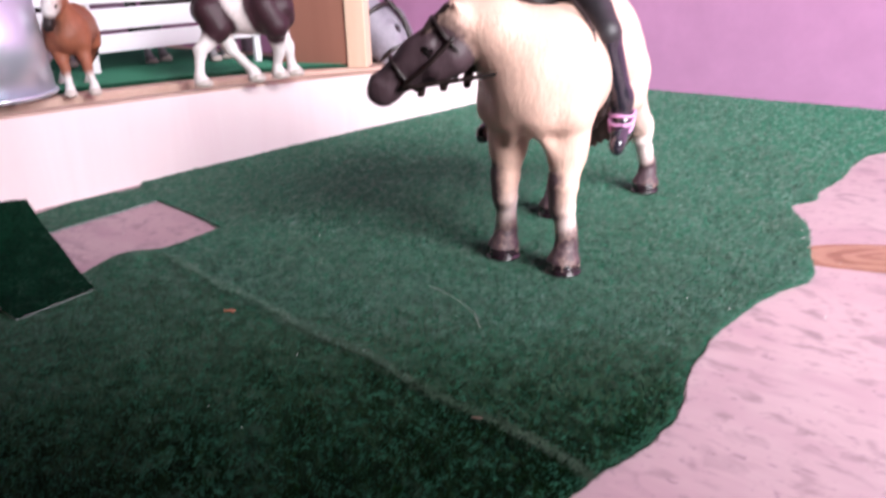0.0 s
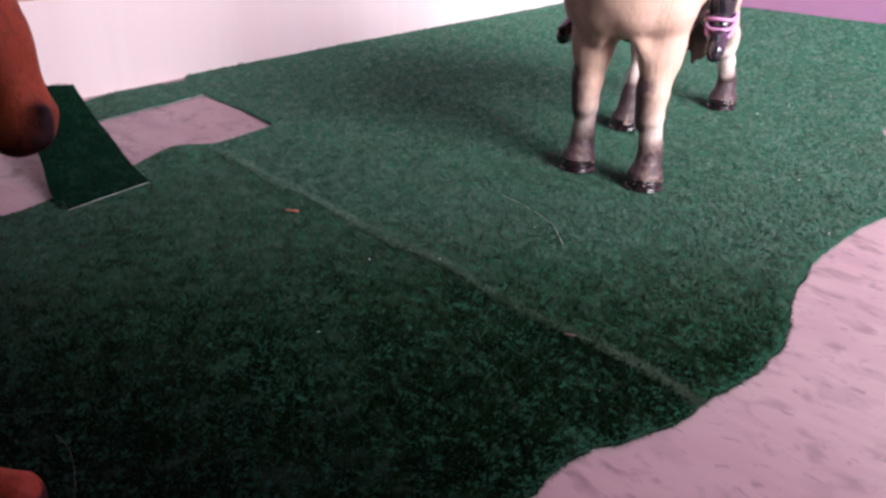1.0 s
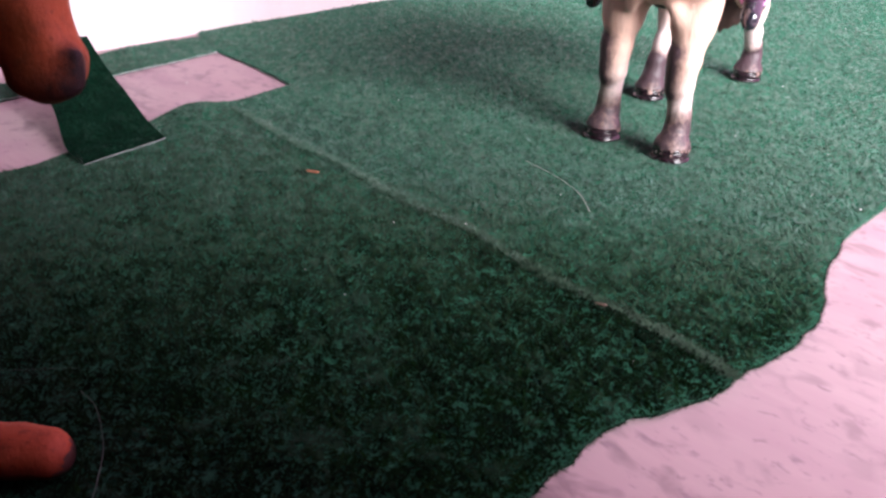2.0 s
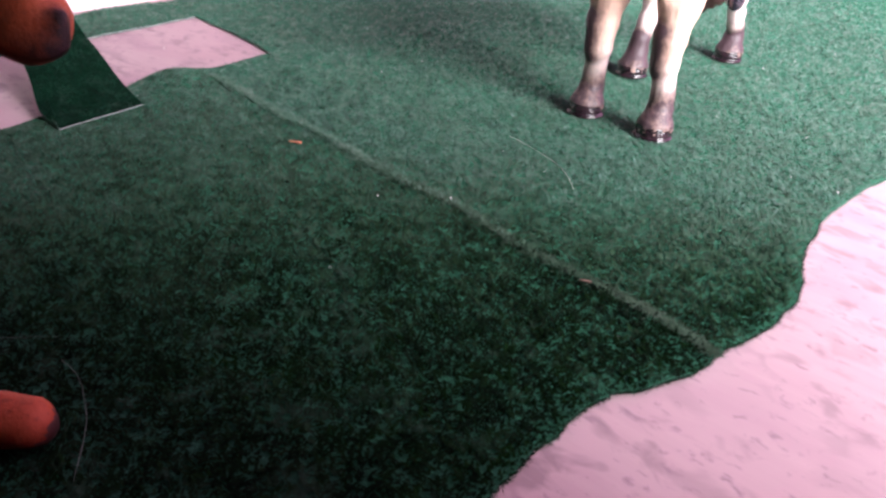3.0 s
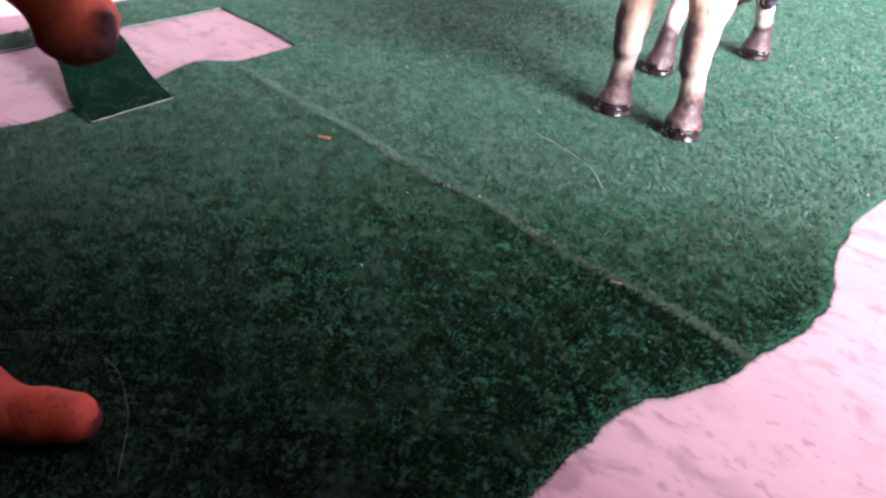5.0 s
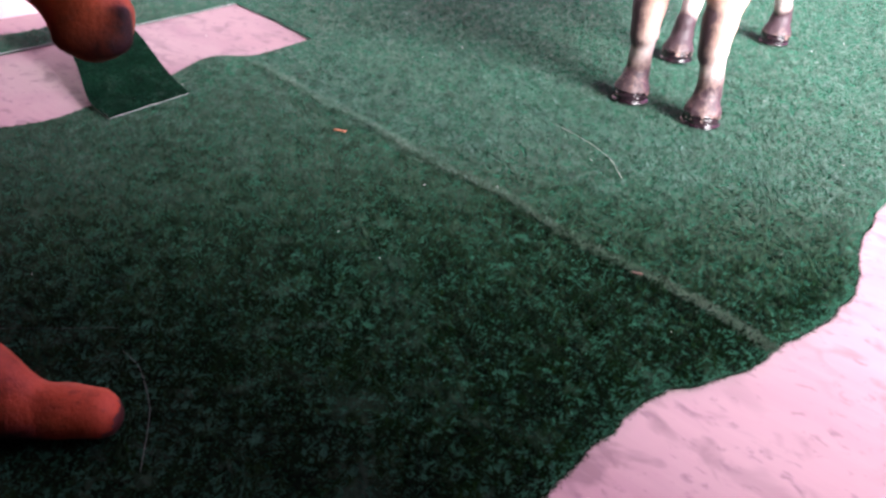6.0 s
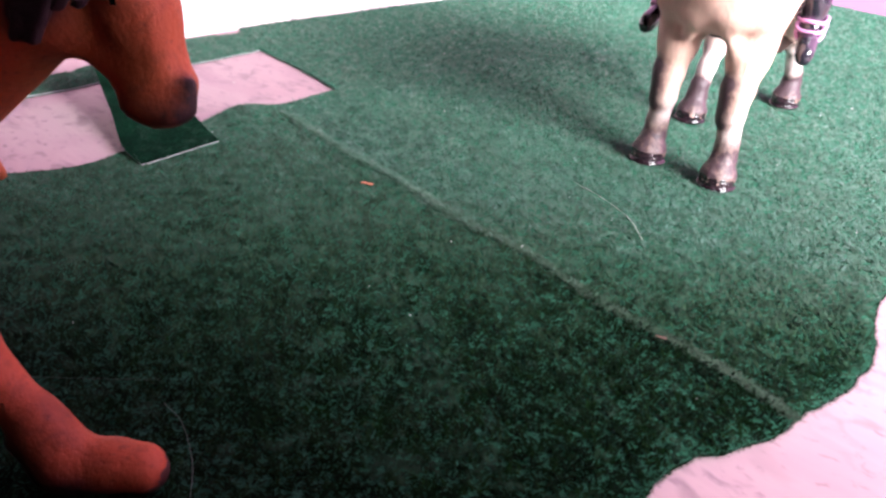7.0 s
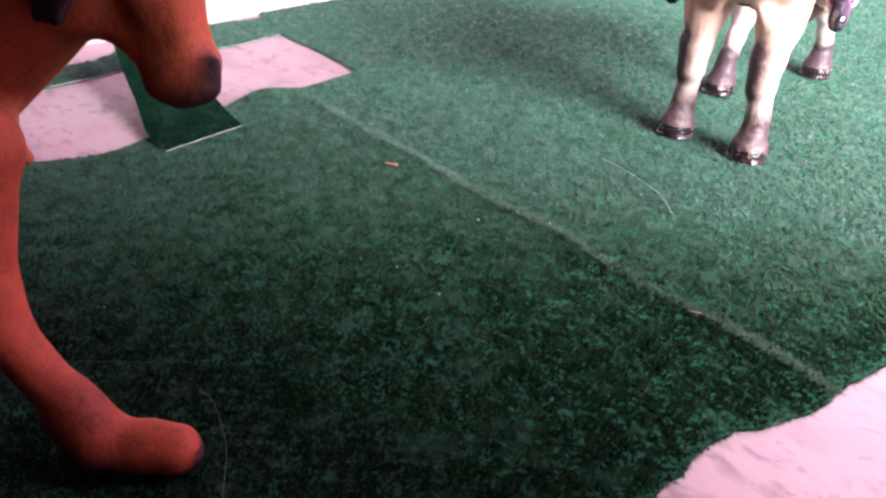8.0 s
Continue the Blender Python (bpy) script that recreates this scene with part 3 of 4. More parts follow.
def lumps(x, y, size):
    """Soft random tufts of the given size, from -1 to 1."""
    seeds = rng.uniform(-1, 1, (256, 256))
    i, j = np.floor(x / size).astype(int), np.floor(y / size).astype(int)
    u, v = x / size - i, y / size - j
    u, v = u * u * (3 - 2 * u), v * v * (3 - 2 * v)
    a, b = (seeds[(i + k) % 256, j % 256] * (1 - v) + seeds[(i + k) % 256, (j + 1) % 256] * v for k in (0, 1))
    return a * (1 - u) + b * u


# shade painted into the fibre colour, deepening towards the near end, a little sooner beyond the fold
near_shade = 0.20 * over + np.minimum(np.clip(0.025 - py, 0, 1) / 0.13, 1.05) + 3.6 * np.clip(px - 0.015, -0.09, 0.09) * np.clip(-py / 0.05, 0, 1)
near_shade = near_shade + 0.20 * lumps(px, py, 0.0042) + 0.13 * lumps(px + 0.03, py, 0.0019) + rng.uniform(-0.12, 0.12, len(px))
tier = np.clip(np.rint(near_shade / 0.2), 0, len(NAP_SHADES) - 1).astype(int)
# shorter along the cut edges
short = np.ones(len(px))
for low, rim, near in ((0.25, ragged(LIP, 0.0) + [Vector((*FAR_LIP[0], 0))], np.flatnonzero((px < -0.04) & (py > -0.13) & (py < 0.16))),
                       (0.5, ragged(EDGE_RIGHT, 0.0011), np.flatnonzero((px > 0.05) & (py < 0.06 + 0.5 * (px - 0.2)) & (px > 0.07 + 0.45 * (py + 0.15))))):
    gap = np.full(len(near), 1.0)
    for a, b in zip(rim, rim[1:]):
        d = b - a
        if d.length > 1e-9:
            t = np.clip(((px[near] - a.x) * d.x + (py[near] - a.y) * d.y) / (d.x ** 2 + d.y ** 2), 0, 1)
            gap = np.minimum(gap, np.hypot(px[near] - a.x - d.x * t, py[near] - a.y - d.y * t))
    short[near] = np.minimum(short[near], np.clip(gap / 0.0022, low, 1.0))
for k, mat in enumerate(NAP_SHADES):
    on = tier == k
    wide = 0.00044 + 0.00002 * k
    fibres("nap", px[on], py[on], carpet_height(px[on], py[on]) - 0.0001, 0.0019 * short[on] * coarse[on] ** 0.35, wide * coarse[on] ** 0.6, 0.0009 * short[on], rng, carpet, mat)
# loose fibres along every cut edge
fx, fy = [], []
for a, b in zip(OUTLINE, OUTLINE[1:]):
    if (b - a).length < 0.03:
        n = max(1, int((b - a).length / 0.00005))
        t = rng.uniform(0, 1, n)
        fx.append(a.x + (b.x - a.x) * t + rng.normal(0, 0.0003, n)), fy.append(a.y + (b.y - a.y) * t + rng.normal(0, 0.0003, n))
px, py = np.concatenate(fx), np.concatenate(fy)
# the near fringe takes a copy with shade in its colour too
for on, mat in ((py >= 0.0, PILE), (py < 0.0, NAP_SHADES[6])):
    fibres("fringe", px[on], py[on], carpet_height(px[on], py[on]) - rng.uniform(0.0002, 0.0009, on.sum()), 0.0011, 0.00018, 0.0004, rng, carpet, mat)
# paler fibres along the fold; the near copy is toned down with the painted shade
ft, fo = rng.uniform(0, 1, 4600), rng.normal(0, 0.0010, 4600)
fd = CREASE_B - CREASE_A
fn = np.array((-fd[1], fd[0])) / np.hypot(*fd)
px = CREASE_A[0] + fd[0] * ft + fn[0] * fo + 0.0008 * np.sin(ft * 23)
py = CREASE_A[1] + fd[1] * ft + fn[1] * fo + 0.0008 * np.sin(ft * 23)
far_run = ft + rng.uniform(-0.2, 0.2, len(ft)) < 0.55
for on, mat in ((far_run, PILE_FOLD_FAR), (~far_run, PILE_FOLD_NEAR)):
    fibres("nap", px[on], py[on], carpet_height(px[on], py[on]) + 0.0005, 0.0016, 0.00030, 0.0004, rng, carpet, mat)

bm = bmesh.new()
tube(bm, [(p.x, p.y, -0.0004 + 0.0003 * noise.noise(p * 300)) for p in curve_line(FAR_LIP, steps=14)], 0.00021, 6)
part("cut_edge", bm, BACKING, carpet, "white latex showing along the cut edge", smooth=True)

# the cut tongue of the same felt, lying on the carpet and rising over the slot
TONGUE = [((-0.0765, -0.0185), (-0.0635, 0.0115), 0.0008), ((-0.0890, -0.0110), (-0.0800, 0.0250), 0.0025), ((-0.1030, 0.0040), (-0.0965, 0.0380), 0.0080),
          ((-0.1140, 0.0140), (-0.1080, 0.0450), 0.0140), ((-0.1240, 0.0220), (-0.1200, 0.0520), 0.0246)]
tongue = thing("felt_tongue", (0, 0, 0), "curled tongue of dark green felt with white cut edge", "carpet piece")
lefts = curve_line([(*a, z + 0.0065 * max(z - 0.012, 0) / 0.0126) for a, b, z in TONGUE])
rights = curve_line([(*b, z) for a, b, z in TONGUE])
bm = bmesh.new()
grid = []
for a, b in zip(lefts, rights):
    d = (b - a).normalized()
    row = []
    for k in range(9):
        p = a.lerp(b, k / 8)
        row.append([bm.verts.new(p + Vector((0, 0, h))) for h in (0.0, -0.00013)])
    grid.append(row)
for r0, r1 in zip(grid, grid[1:]):
    for k in range(8):
        bm.faces.new((r0[k][0], r0[k + 1][0], r1[k + 1][0], r1[k][0]))
        bm.faces.new((r0[k][1], r1[k][1], r1[k + 1][1], r0[k + 1][1])).material_index = 1
    for k in (0, 8):
        bm.faces.new((r0[k][0], r1[k][0], r1[k][1], r0[k][1])).material_index = 1
for row in (grid[0], grid[-1]):
    for k in range(8):
        bm.faces.new((row[k][0], row[k][1], row[k + 1][1], row[k + 1][0])).material_index = 1
bmesh.ops.recalc_face_normals(bm, faces=bm.faces)
part("felt", bm, [FELT_TONGUE, BACKING], tongue)
bm = bmesh.new()
front = [lefts[0].lerp(rights[0], k / 16) for k in range(17)]
tube(bm, [(p.x, p.y - 0.0001, p.z + 0.0001 + 0.00015 * noise.noise(p * 400)) for p in front], [max(0.00002, 0.00003 + 0.00008 * noise.noise(p * 900)) for p in front], 6)
part("cut_edge", bm, BACKING, tongue, "white latex showing along the cut end", smooth=True)
tx, ty, tz = [], [], []
for k in range(8000):
    i = rng.uniform(0.15, len(lefts) - 1.001)
    j, f = int(i), i - int(i)
    p = lefts[j].lerp(lefts[j + 1], f).lerp(rights[j].lerp(rights[j + 1], f), rng.uniform(0.01, 0.99))
    tx.append(p.x), ty.append(p.y), tz.append(p.z)
fibres("nap", np.array(tx), np.array(ty), np.array(tz), 0.0012, 0.00024, 0.0007, rng, tongue, PILE_TONGUE)


# ---- model horses ----
def heavy_leg(bar, k, fore, s, hx, hy, up, rear):
    """A moulded leg: forearm or gaskin, knee or hock, cannon, dark fetlock, feathered coronet and a low ringed hoof."""
    V = Vector
    toe = V((hx, hy, 0.0))
    fet = V((hx - 0.020, hy, 0.108))
    if fore:
        hip = V((0.27, s * 0.098 * k, 0.57 + up))
        knee = V((0.29 * 0.30 + hx * 0.70, s * 0.095 * 0.3 + hy * 0.7, 0.285))
        bar(hip + V((0, 0, 0.05)), hip.lerp(knee, 0.5), 0.100, 0.068)
        bar(hip.lerp(knee, 0.4), knee + V((0, 0, 0.06)), 0.068, 0.051)
        bar(hip.lerp(knee, 0.1) + V((0.05, -s * 0.01, 0.0)), hip.lerp(knee, 0.75) + V((0.02, -s * 0.012, 0)), 0.044, 0.030, melt=0.5)
        bar(knee + V((0.008, 0, 0.045)), knee + V((0.010, 0, -0.025)), 0.049, 0.046, pale=0.2, melt=0.6)
        bar(knee + V((0.016, -0.022, 0.070)), knee + V((0.018, -0.018, -0.050)), 0.035, 0.028, dark=1.15, melt=0.5)
        bar(knee + V((-0.034, 0.0, 0.02)), knee + V((-0.028, 0, -0.02)), 0.024, 0.020, pale=0.3, melt=0.6)
    else:
        hip = V((-0.28 - rear, s * 0.11 * k, 0.52 + up))
        knee = V(((-0.40 - rear) * 0.35 + (hx - 0.06) * 0.65, s * 0.11 * 0.35 + hy * 0.65, 0.335))
        bar((-0.30 - rear, s * 0.10 * k, 0.60 + up), hip, 0.12, 0.100)
        bar(hip, knee, 0.095, 0.050, pale=0.3)
        bar(knee + V((-0.030, 0, 0.045)), knee + V((-0.018, 0, -0.02)), 0.030, 0.031, pale=0.4)
        bar(knee + V((0.010, 0, 0.03)), knee + V((0.006, 0, -0.04)), 0.043, 0.040, pale=0.5)
    mid = knee.lerp(fet, 0.5)
    bar(knee + V((0, 0, -0.045)), mid, 0.040, 0.035, pale=0.8, melt=0.6)
    bar(mid, fet.lerp(knee, 0.25), 0.035, 0.037, pale=0.6, dark=0.25, melt=0.6)
    bar(knee.lerp(fet, 0.2) + V((-0.025, 0, 0)), fet + V((-0.022, 0, 0.02)), 0.016, 0.021, pale=0.4, dark=0.2, melt=0.5)
    bar(fet + V((-0.002, 0, 0.040)), fet + V((-0.004, 0, -0.006)), 0.039, 0.044, dark=0.80 if fore else 0.95, melt=0.5)
    bar(fet + V((0.004, 0, -0.014)), toe + V((-0.002, 0, 0.070)), 0.041, 0.047, dark=0.58 if fore else 0.75, melt=0.5)
    # feathered coronet: a ring of small lobes
    for n in range(9):
        a = 2 * math.pi * n / 9 + 0.3
        c, r = V((math.cos(a), math.sin(a), 0)), 0.036
        bar(toe + c * r + V((0.0, 0, 0.068)), toe + c * (r + 0.010) + V((0.004, 0, 0.046 + 0.006 * (n % 2))), 0.017, 0.018, dark=0.52 + 0.10 * (n % 3), melt=0.35)
    bar(toe + V((0.0, 0, 0.056)), toe + V((0.004, 0, 0.050)), 0.056, 0.058, dark=0.60, melt=0.4, flat=1.8)
    for z, r in ((0.040, 0.061), (0.024, 0.066), (0.007, 0.070)):
        bar(toe + V((0.002, 0, z)), toe + V((0.008, 0, z)), r, r, 1, melt=0.06, flat=6.0)


def horse(name, at, H, label, coat, hoof, mane, hooves, poll, nose, cell=0.0014, mane_side=1, joints=None, group="model horses",
          tail=True, pale_legs=0.0, dark_legs=0.0, stout=1.0, face=0.0, crest=True, rear=0.0, bone=1.0, hs=1.0, hr=1.0, jaw=0.06, muzzle=1.0, mask=0.0, locks=1.0, extra=(), sock=False, nostril=1.0, knob=1.0, mane_to=15, lip=1.0, painted=False, up=0.0, full_legs=False):
    """One solid model horse. Sizes are fractions of its height at the withers; x ahead, y to its left.
    hooves: front left, front right, hind left, hind right on the ground; poll: top of the head; nose: where it points to."""
    b = Blob()
    V = Vector
    k = stout

    def bar(a, c, ra, rb=None, tag=0, dark=0.0, pale=0.0, melt=1.0, flat=1.0):
        b.bar(V(a) * H, V(c) * H, ra * H, (ra if rb is None else rb) * H, tag, dark, pale, melt, flat)

    bar((0.24, 0, 0.67 + up), (-0.22 - rear, 0, 0.69 + up), 0.195 * k, 0.185 * k)
    bar((0.27, 0, 0.66 + up), (0.36, 0, 0.63 + up), 0.165 * k, 0.125 * k)
    bar((-0.24 - rear, 0, 0.75 + up), (-0.38 - rear, 0, 0.72 + up), 0.165 * k, 0.13 * k)
    bar((0.22, 0, 0.87), (-0.05 - rear, 0, 0.84), 0.05, 0.03)
    for s in (1, -1):
        bar((0.24, s * 0.075 * k, 0.76), (0.33, s * 0.095 * k, 0.57 + up), 0.085, 0.085 * k)
        bar((-0.30 - rear, s * 0.07 * k, 0.72), (-0.34 - rear, s * 0.10 * k, 0.58 + up), 0.13, 0.105)
    # neck and head
    P, base = V(poll), V((0.30, 0, 0.76))
    mid = base.lerp(P, 0.55) + V((0.0, 0.0, 0.035))
    bar(base, mid, 0.165 * k, 0.115, melt=1.6)
    bar(base + V((0.02, 0, -0.06)), base.lerp(P, 0.5) + V((0, 0, -0.03)), 0.12, 0.075, melt=1.5)
    bar(mid, P, 0.105, 0.070)
    D = V(nose).normalized()
    back = base - P
    back = (back - D * back.dot(D)).normalized()
    side = D.cross(back).normalized()

    def head(d0, b0, s0, d1, b1, s1, ra, rb, tag=0, dark=0.0, pale=0.0, melt=1.0):
        bar(P + D * d0 * hs + (back * b0 + side * s0) * hr, P + D * d1 * hs + (back * b1 + side * s1) * hr, ra * hr, rb * hr, tag, max(dark, mask), pale, melt)

    ear = (P - base).normalized()
    head(0.03, 0, 0, 0.20, 0, 0, 0.066, 0.058, pale=face)
    head(0.09, jaw, 0, 0.16, jaw, 0, 0.078, 0.070)
    head(0.18, 0, 0, 0.345, 0.004, 0, 0.056, 0.040, pale=face)
    head(0.19, jaw * 0.8, 0, 0.34, 0.036 * lip, 0, 0.050, 0.030)
    head(0.352, 0.004, 0, 0.380, 0.012, 0, 0.043, 0.042, dark=0.35 * muzzle)
    head(0.355, 0.036 * lip, 0, 0.372, 0.040 * lip, 0, 0.034 * lip, 0.031 * lip, dark=0.8 * muzzle)
    for s in (1, -1):
        head(0.362, -0.024, s * 0.016, 0.386, -0.010, s * 0.018, 0.020 * knob, 0.016 * knob, dark=nostril, melt=0.35 if knob == 1.0 else 1.0)
        head(0.135, -0.022, s * 0.048, 0.16, -0.018, s * 0.048, 0.022, 0.02, melt=0.6)
        head(0.148, -0.020, s * 0.062, 0.152, -0.020, s * 0.062, 0.013, 0.013, tag=3, melt=0.1)
        head(0.10, jaw + 0.01, s * 0.040, 0.15, jaw, s * 0.040, 0.060, 0.052)
        head(0.19, -0.030, s * 0.030, 0.30, -0.022, s * 0.024, 0.018, 0.014, melt=0.7)
        bar(P + side * s * 0.035 - D * 0.02, P + side * s * 0.05 - D * 0.05 + ear * 0.09, 0.026, 0.006, melt=0.4)
    if crest:
        for i in range(mane_to):
            f = i / 14
            c = V((0.24, 0, 0.93)).lerp(mid + V((-0.05, 0, 0.09)), f * 2) if f < 0.5 else (mid + V((-0.05, 0, 0.09))).lerp(P + ear * 0.05, f * 2 - 1)
            w = noise.noise_vector(V((i * 1.7, H * 90, 0.3)))
            drop = V((0.03 * w.x, mane_side * (0.115 + 0.02 * w.y), (-0.17 - 0.07 * abs(w.z) - 0.05 * (i % 3)) * locks))
            tag, deep = (0, 4.0) if painted else (2, 0.0)
            bar(c, c + drop * 0.5 + V((0, mane_side * 0.03, 0.02)), 0.030, 0.026, tag, dark=deep, melt=0.35)
            bar(c + drop * 0.5 + V((0, mane_side * 0.03, 0.02)), c + drop, 0.025, 0.016, tag, dark=deep, melt=0.35)
        for s in (-0.5, 0.0, 0.5) if mane_to == 15 else ():
            bar(P + ear * 0.03, P + D * (0.10 + 0.03 * s) - back * 0.065 + side * s * 0.05, 0.028, 0.009, 2, melt=0.35)
    # legs
    for i, (hx, hy) in enumerate(hooves):
        if hx is None:
            continue
        s = 1 if i in (0, 2) else -1
        own = (joints or {}).get(i)
        if own:
            elbow, knee, fet, toe, tip = [V(p) for p in own]
            bar((0.30, s * 0.10 * k, 0.56), elbow, 0.075, 0.052)
            bar(elbow, knee, 0.053, 0.046)
            bar(knee + V((0.006, 0, 0.02)), knee - V((0, 0, 0.015)), 0.047, 0.045, dark=0.2)
            bar(knee, fet, 0.041, 0.035)
            bar(fet.lerp(knee, 0.3) + V((0.02, 0, 0.02)), fet.lerp(knee, 0.15) + V((0.02, 0, 0.02)), 0.024, 0.026, dark=0.35)
            bar(fet.lerp(knee, 0.2), fet, 0.037, 0.038, dark=0.15)
            for n, (fx, fy, fz, fr) in enumerate(((-0.03, -0.024, -0.012, 0.010), (0.0, -0.026, -0.014, 0.009), (0.035, -0.024, -0.016, 0.009), (-0.07, -0.022, 0.03, 0.008))):
                bar(fet + V((fx, fy, fz)), fet + V((fx + 0.02, fy, fz - 0.004)), fr, fr, dark=0.9, melt=0.8)
            bar(fet, toe, 0.037, 0.038)
            bar(toe, tip, 0.042, 0.041, melt=0.5)
            bar(tip + V((0.009, 0.004, -0.006)), tip + V((0.008, 0.002, -0.011)), 0.034, 0.033, 1, melt=0.05)
            continue
        else:
            knee = (V((0.29 * 0.35 + (hx + 0.015) * 0.65, s * 0.09 * 0.35 + hy * 0.65, 0.295)) if i < 2 else
                    V(((-0.40 - rear) * 0.45 + (hx - 0.05) * 0.55, s * 0.11 * 0.4 + hy * 0.6, 0.335)))
            fet, toe = V((hx - 0.022, hy, 0.105)), V((hx + 0.008, hy, 0.0))
        if full_legs:
            heavy_leg(bar, k, i < 2, s, hx, hy, up, rear)
            continue
        hip = V((0.29, s * 0.095 * k, 0.54)) if i < 2 else V((-0.28 - rear, s * 0.11 * k, 0.52))
        if i < 2:
            bar(hip, hip.lerp(knee, 0.5), 0.085 * k, 0.060 * bone)
            bar(hip.lerp(knee, 0.4), knee, 0.066 * bone, 0.046 * bone, pale=0.0 if sock else pale_legs * 0.5)
        else:
            bar((-0.30 - rear, s * 0.10 * k, 0.60), hip, 0.12, 0.095)
            bar(hip, knee, 0.088 * bone, 0.044 * bone, pale=0.0 if sock else pale_legs * 0.5)
            bar(knee, knee + V((-0.035, 0, 0.03)), 0.036 * bone, 0.022 * bone)
        bar(knee + V((0.010, 0, 0.03)), knee + V((0.008, 0, -0.055)), 0.042 * bone, 0.035 * bone, pale=0.0 if sock else pale_legs)
        if dark_legs and i < 2:
            bar(knee + V((0.004, -0.024, 0.055)), knee + V((0.006, -0.018, -0.055)), 0.027 * bone, 0.020 * bone, dark=1.7 * dark_legs, melt=0.5)
        bar(knee, knee.lerp(fet, 0.5), 0.039 * bone, 0.035 * bone, pale=0.0 if sock else pale_legs, melt=0.5)
        bar(knee.lerp(fet, 0.5), fet, 0.035 * bone, 0.035 * bone, pale=pale_legs, dark=0.22 * dark_legs, melt=0.5)
        bar(fet.lerp(knee, 0.14), fet, 0.037 * bone, 0.041 * bone, pale=pale_legs, dark=0.40 * dark_legs, melt=0.4)
        if dark_legs:
            bar(fet.lerp(knee, 0.22) + V((0, -0.016, 0)), fet + V((0, -0.016, 0)), 0.025 * bone, 0.030 * bone, dark=1.2 * dark_legs, melt=0.4)
        bar(fet, fet.lerp(toe, 0.42), 0.037 * bone, 0.042 * bone, pale=pale_legs * 0.6, dark=0.6 * dark_legs, melt=0.4)
        bar(fet.lerp(toe, 0.62), fet.lerp(toe, 0.83), 0.059 * bone, 0.0675 * bone, 0, dark=0.6 * dark_legs, pale=pale_legs * 0.8, melt=0.45)
        for f, r in ((0.93, 0.0695), (1.0, 0.073)):
            bar(fet.lerp(toe, f), fet.lerp(toe, f) + V((0.006, 0, -0.004)), r * bone, r * bone, 1, melt=0.06)
    for a, c, ra, rb, pale, deep in extra:
        bar(a, c, ra, rb, pale=pale, dark=deep)
    if tail:
        b0 = V((-0.50 - rear, 0, 0.82))
        for i in range(7):
            y = 0.03 * (i - 3)
            bar(b0, b0 + V((-0.07, y * 0.6, -0.16)), 0.035, 0.045, 2, melt=0.6)
            bar(b0 + V((-0.07, y * 0.6, -0.16)), b0 + V((-0.07 + 0.01 * (i % 3), y * 1.3, -0.45)), 0.045, 0.038, 2, melt=0.5)
            bar(b0 + V((-0.07 + 0.01 * (i % 3), y * 1.3, -0.45)), b0 + V((-0.05, y, -0.58 + 0.02 * (i % 4))), 0.038, 0.010, 2, melt=0.5)
    ob = new(name, b.mesh(name, [coat, hoof, mane, EYE], cell, 0.035 * H, 0.0))
    ob.matrix_world = at
    return tagged(ob, label, "model horse", group)


def facing(x, y, z, dx, dy):
    """A pose standing at a place, its x axis along (dx, dy)."""
    return pose(x, y, z, 0, 0, math.degrees(math.atan2(dy, dx)))


def local(at, H, places):
    inv = at.inverted()
    return [tuple(round(c / H, 3) for c in (inv @ Vector((x, y, at.translation.z)))[:2]) for x, y in places]


# the dun horse on the carpet, with its rider
DUN_H = 0.108
DUN = facing(0.1195, 0.0905, 0.0, -0.31, -0.95)
dun = horse("model_horse", DUN, DUN_H, "cream dun model horse with dark knees and hooves on green carpet", COAT_DUN, HOOF, MANE_BROWN,
            local(DUN, DUN_H, [(0.122, 0.0510), (0.0960, 0.0660), (0.162, 0.169), (0.1145, 0.124)]),
            (0.49, -0.20, 0.925), (0.34, -0.73, -0.60), 0.0010, -1, stout=1.20, rear=0.06, mask=0.75, up=0.05, full_legs=True,
            extra=[((0.40, 0.045, 0.74), (0.41, 0.060, 0.60), 0.075, 0.060, 0.0, 0.0), ((0.40, -0.045, 0.74), (0.41, -0.060, 0.60), 0.075, 0.060, 0.0, 0.0),
                   ((0.43, 0.020, 0.60), (0.36, 0.085, 0.47), 0.022, 0.018, 0.0, 0.0), ((0.43, -0.020, 0.60), (0.37, -0.070, 0.49), 0.022, 0.018, 0.0, 0.0)])

# the bay horse that lowers its head
BAY_H = 0.115
BAY = facing(-0.099, -0.114, 0.0, 1.0, 0.03)


def bay_at(x, y, z):
    return tuple((BAY.inverted() @ Vector((x, y, z))) / BAY_H)


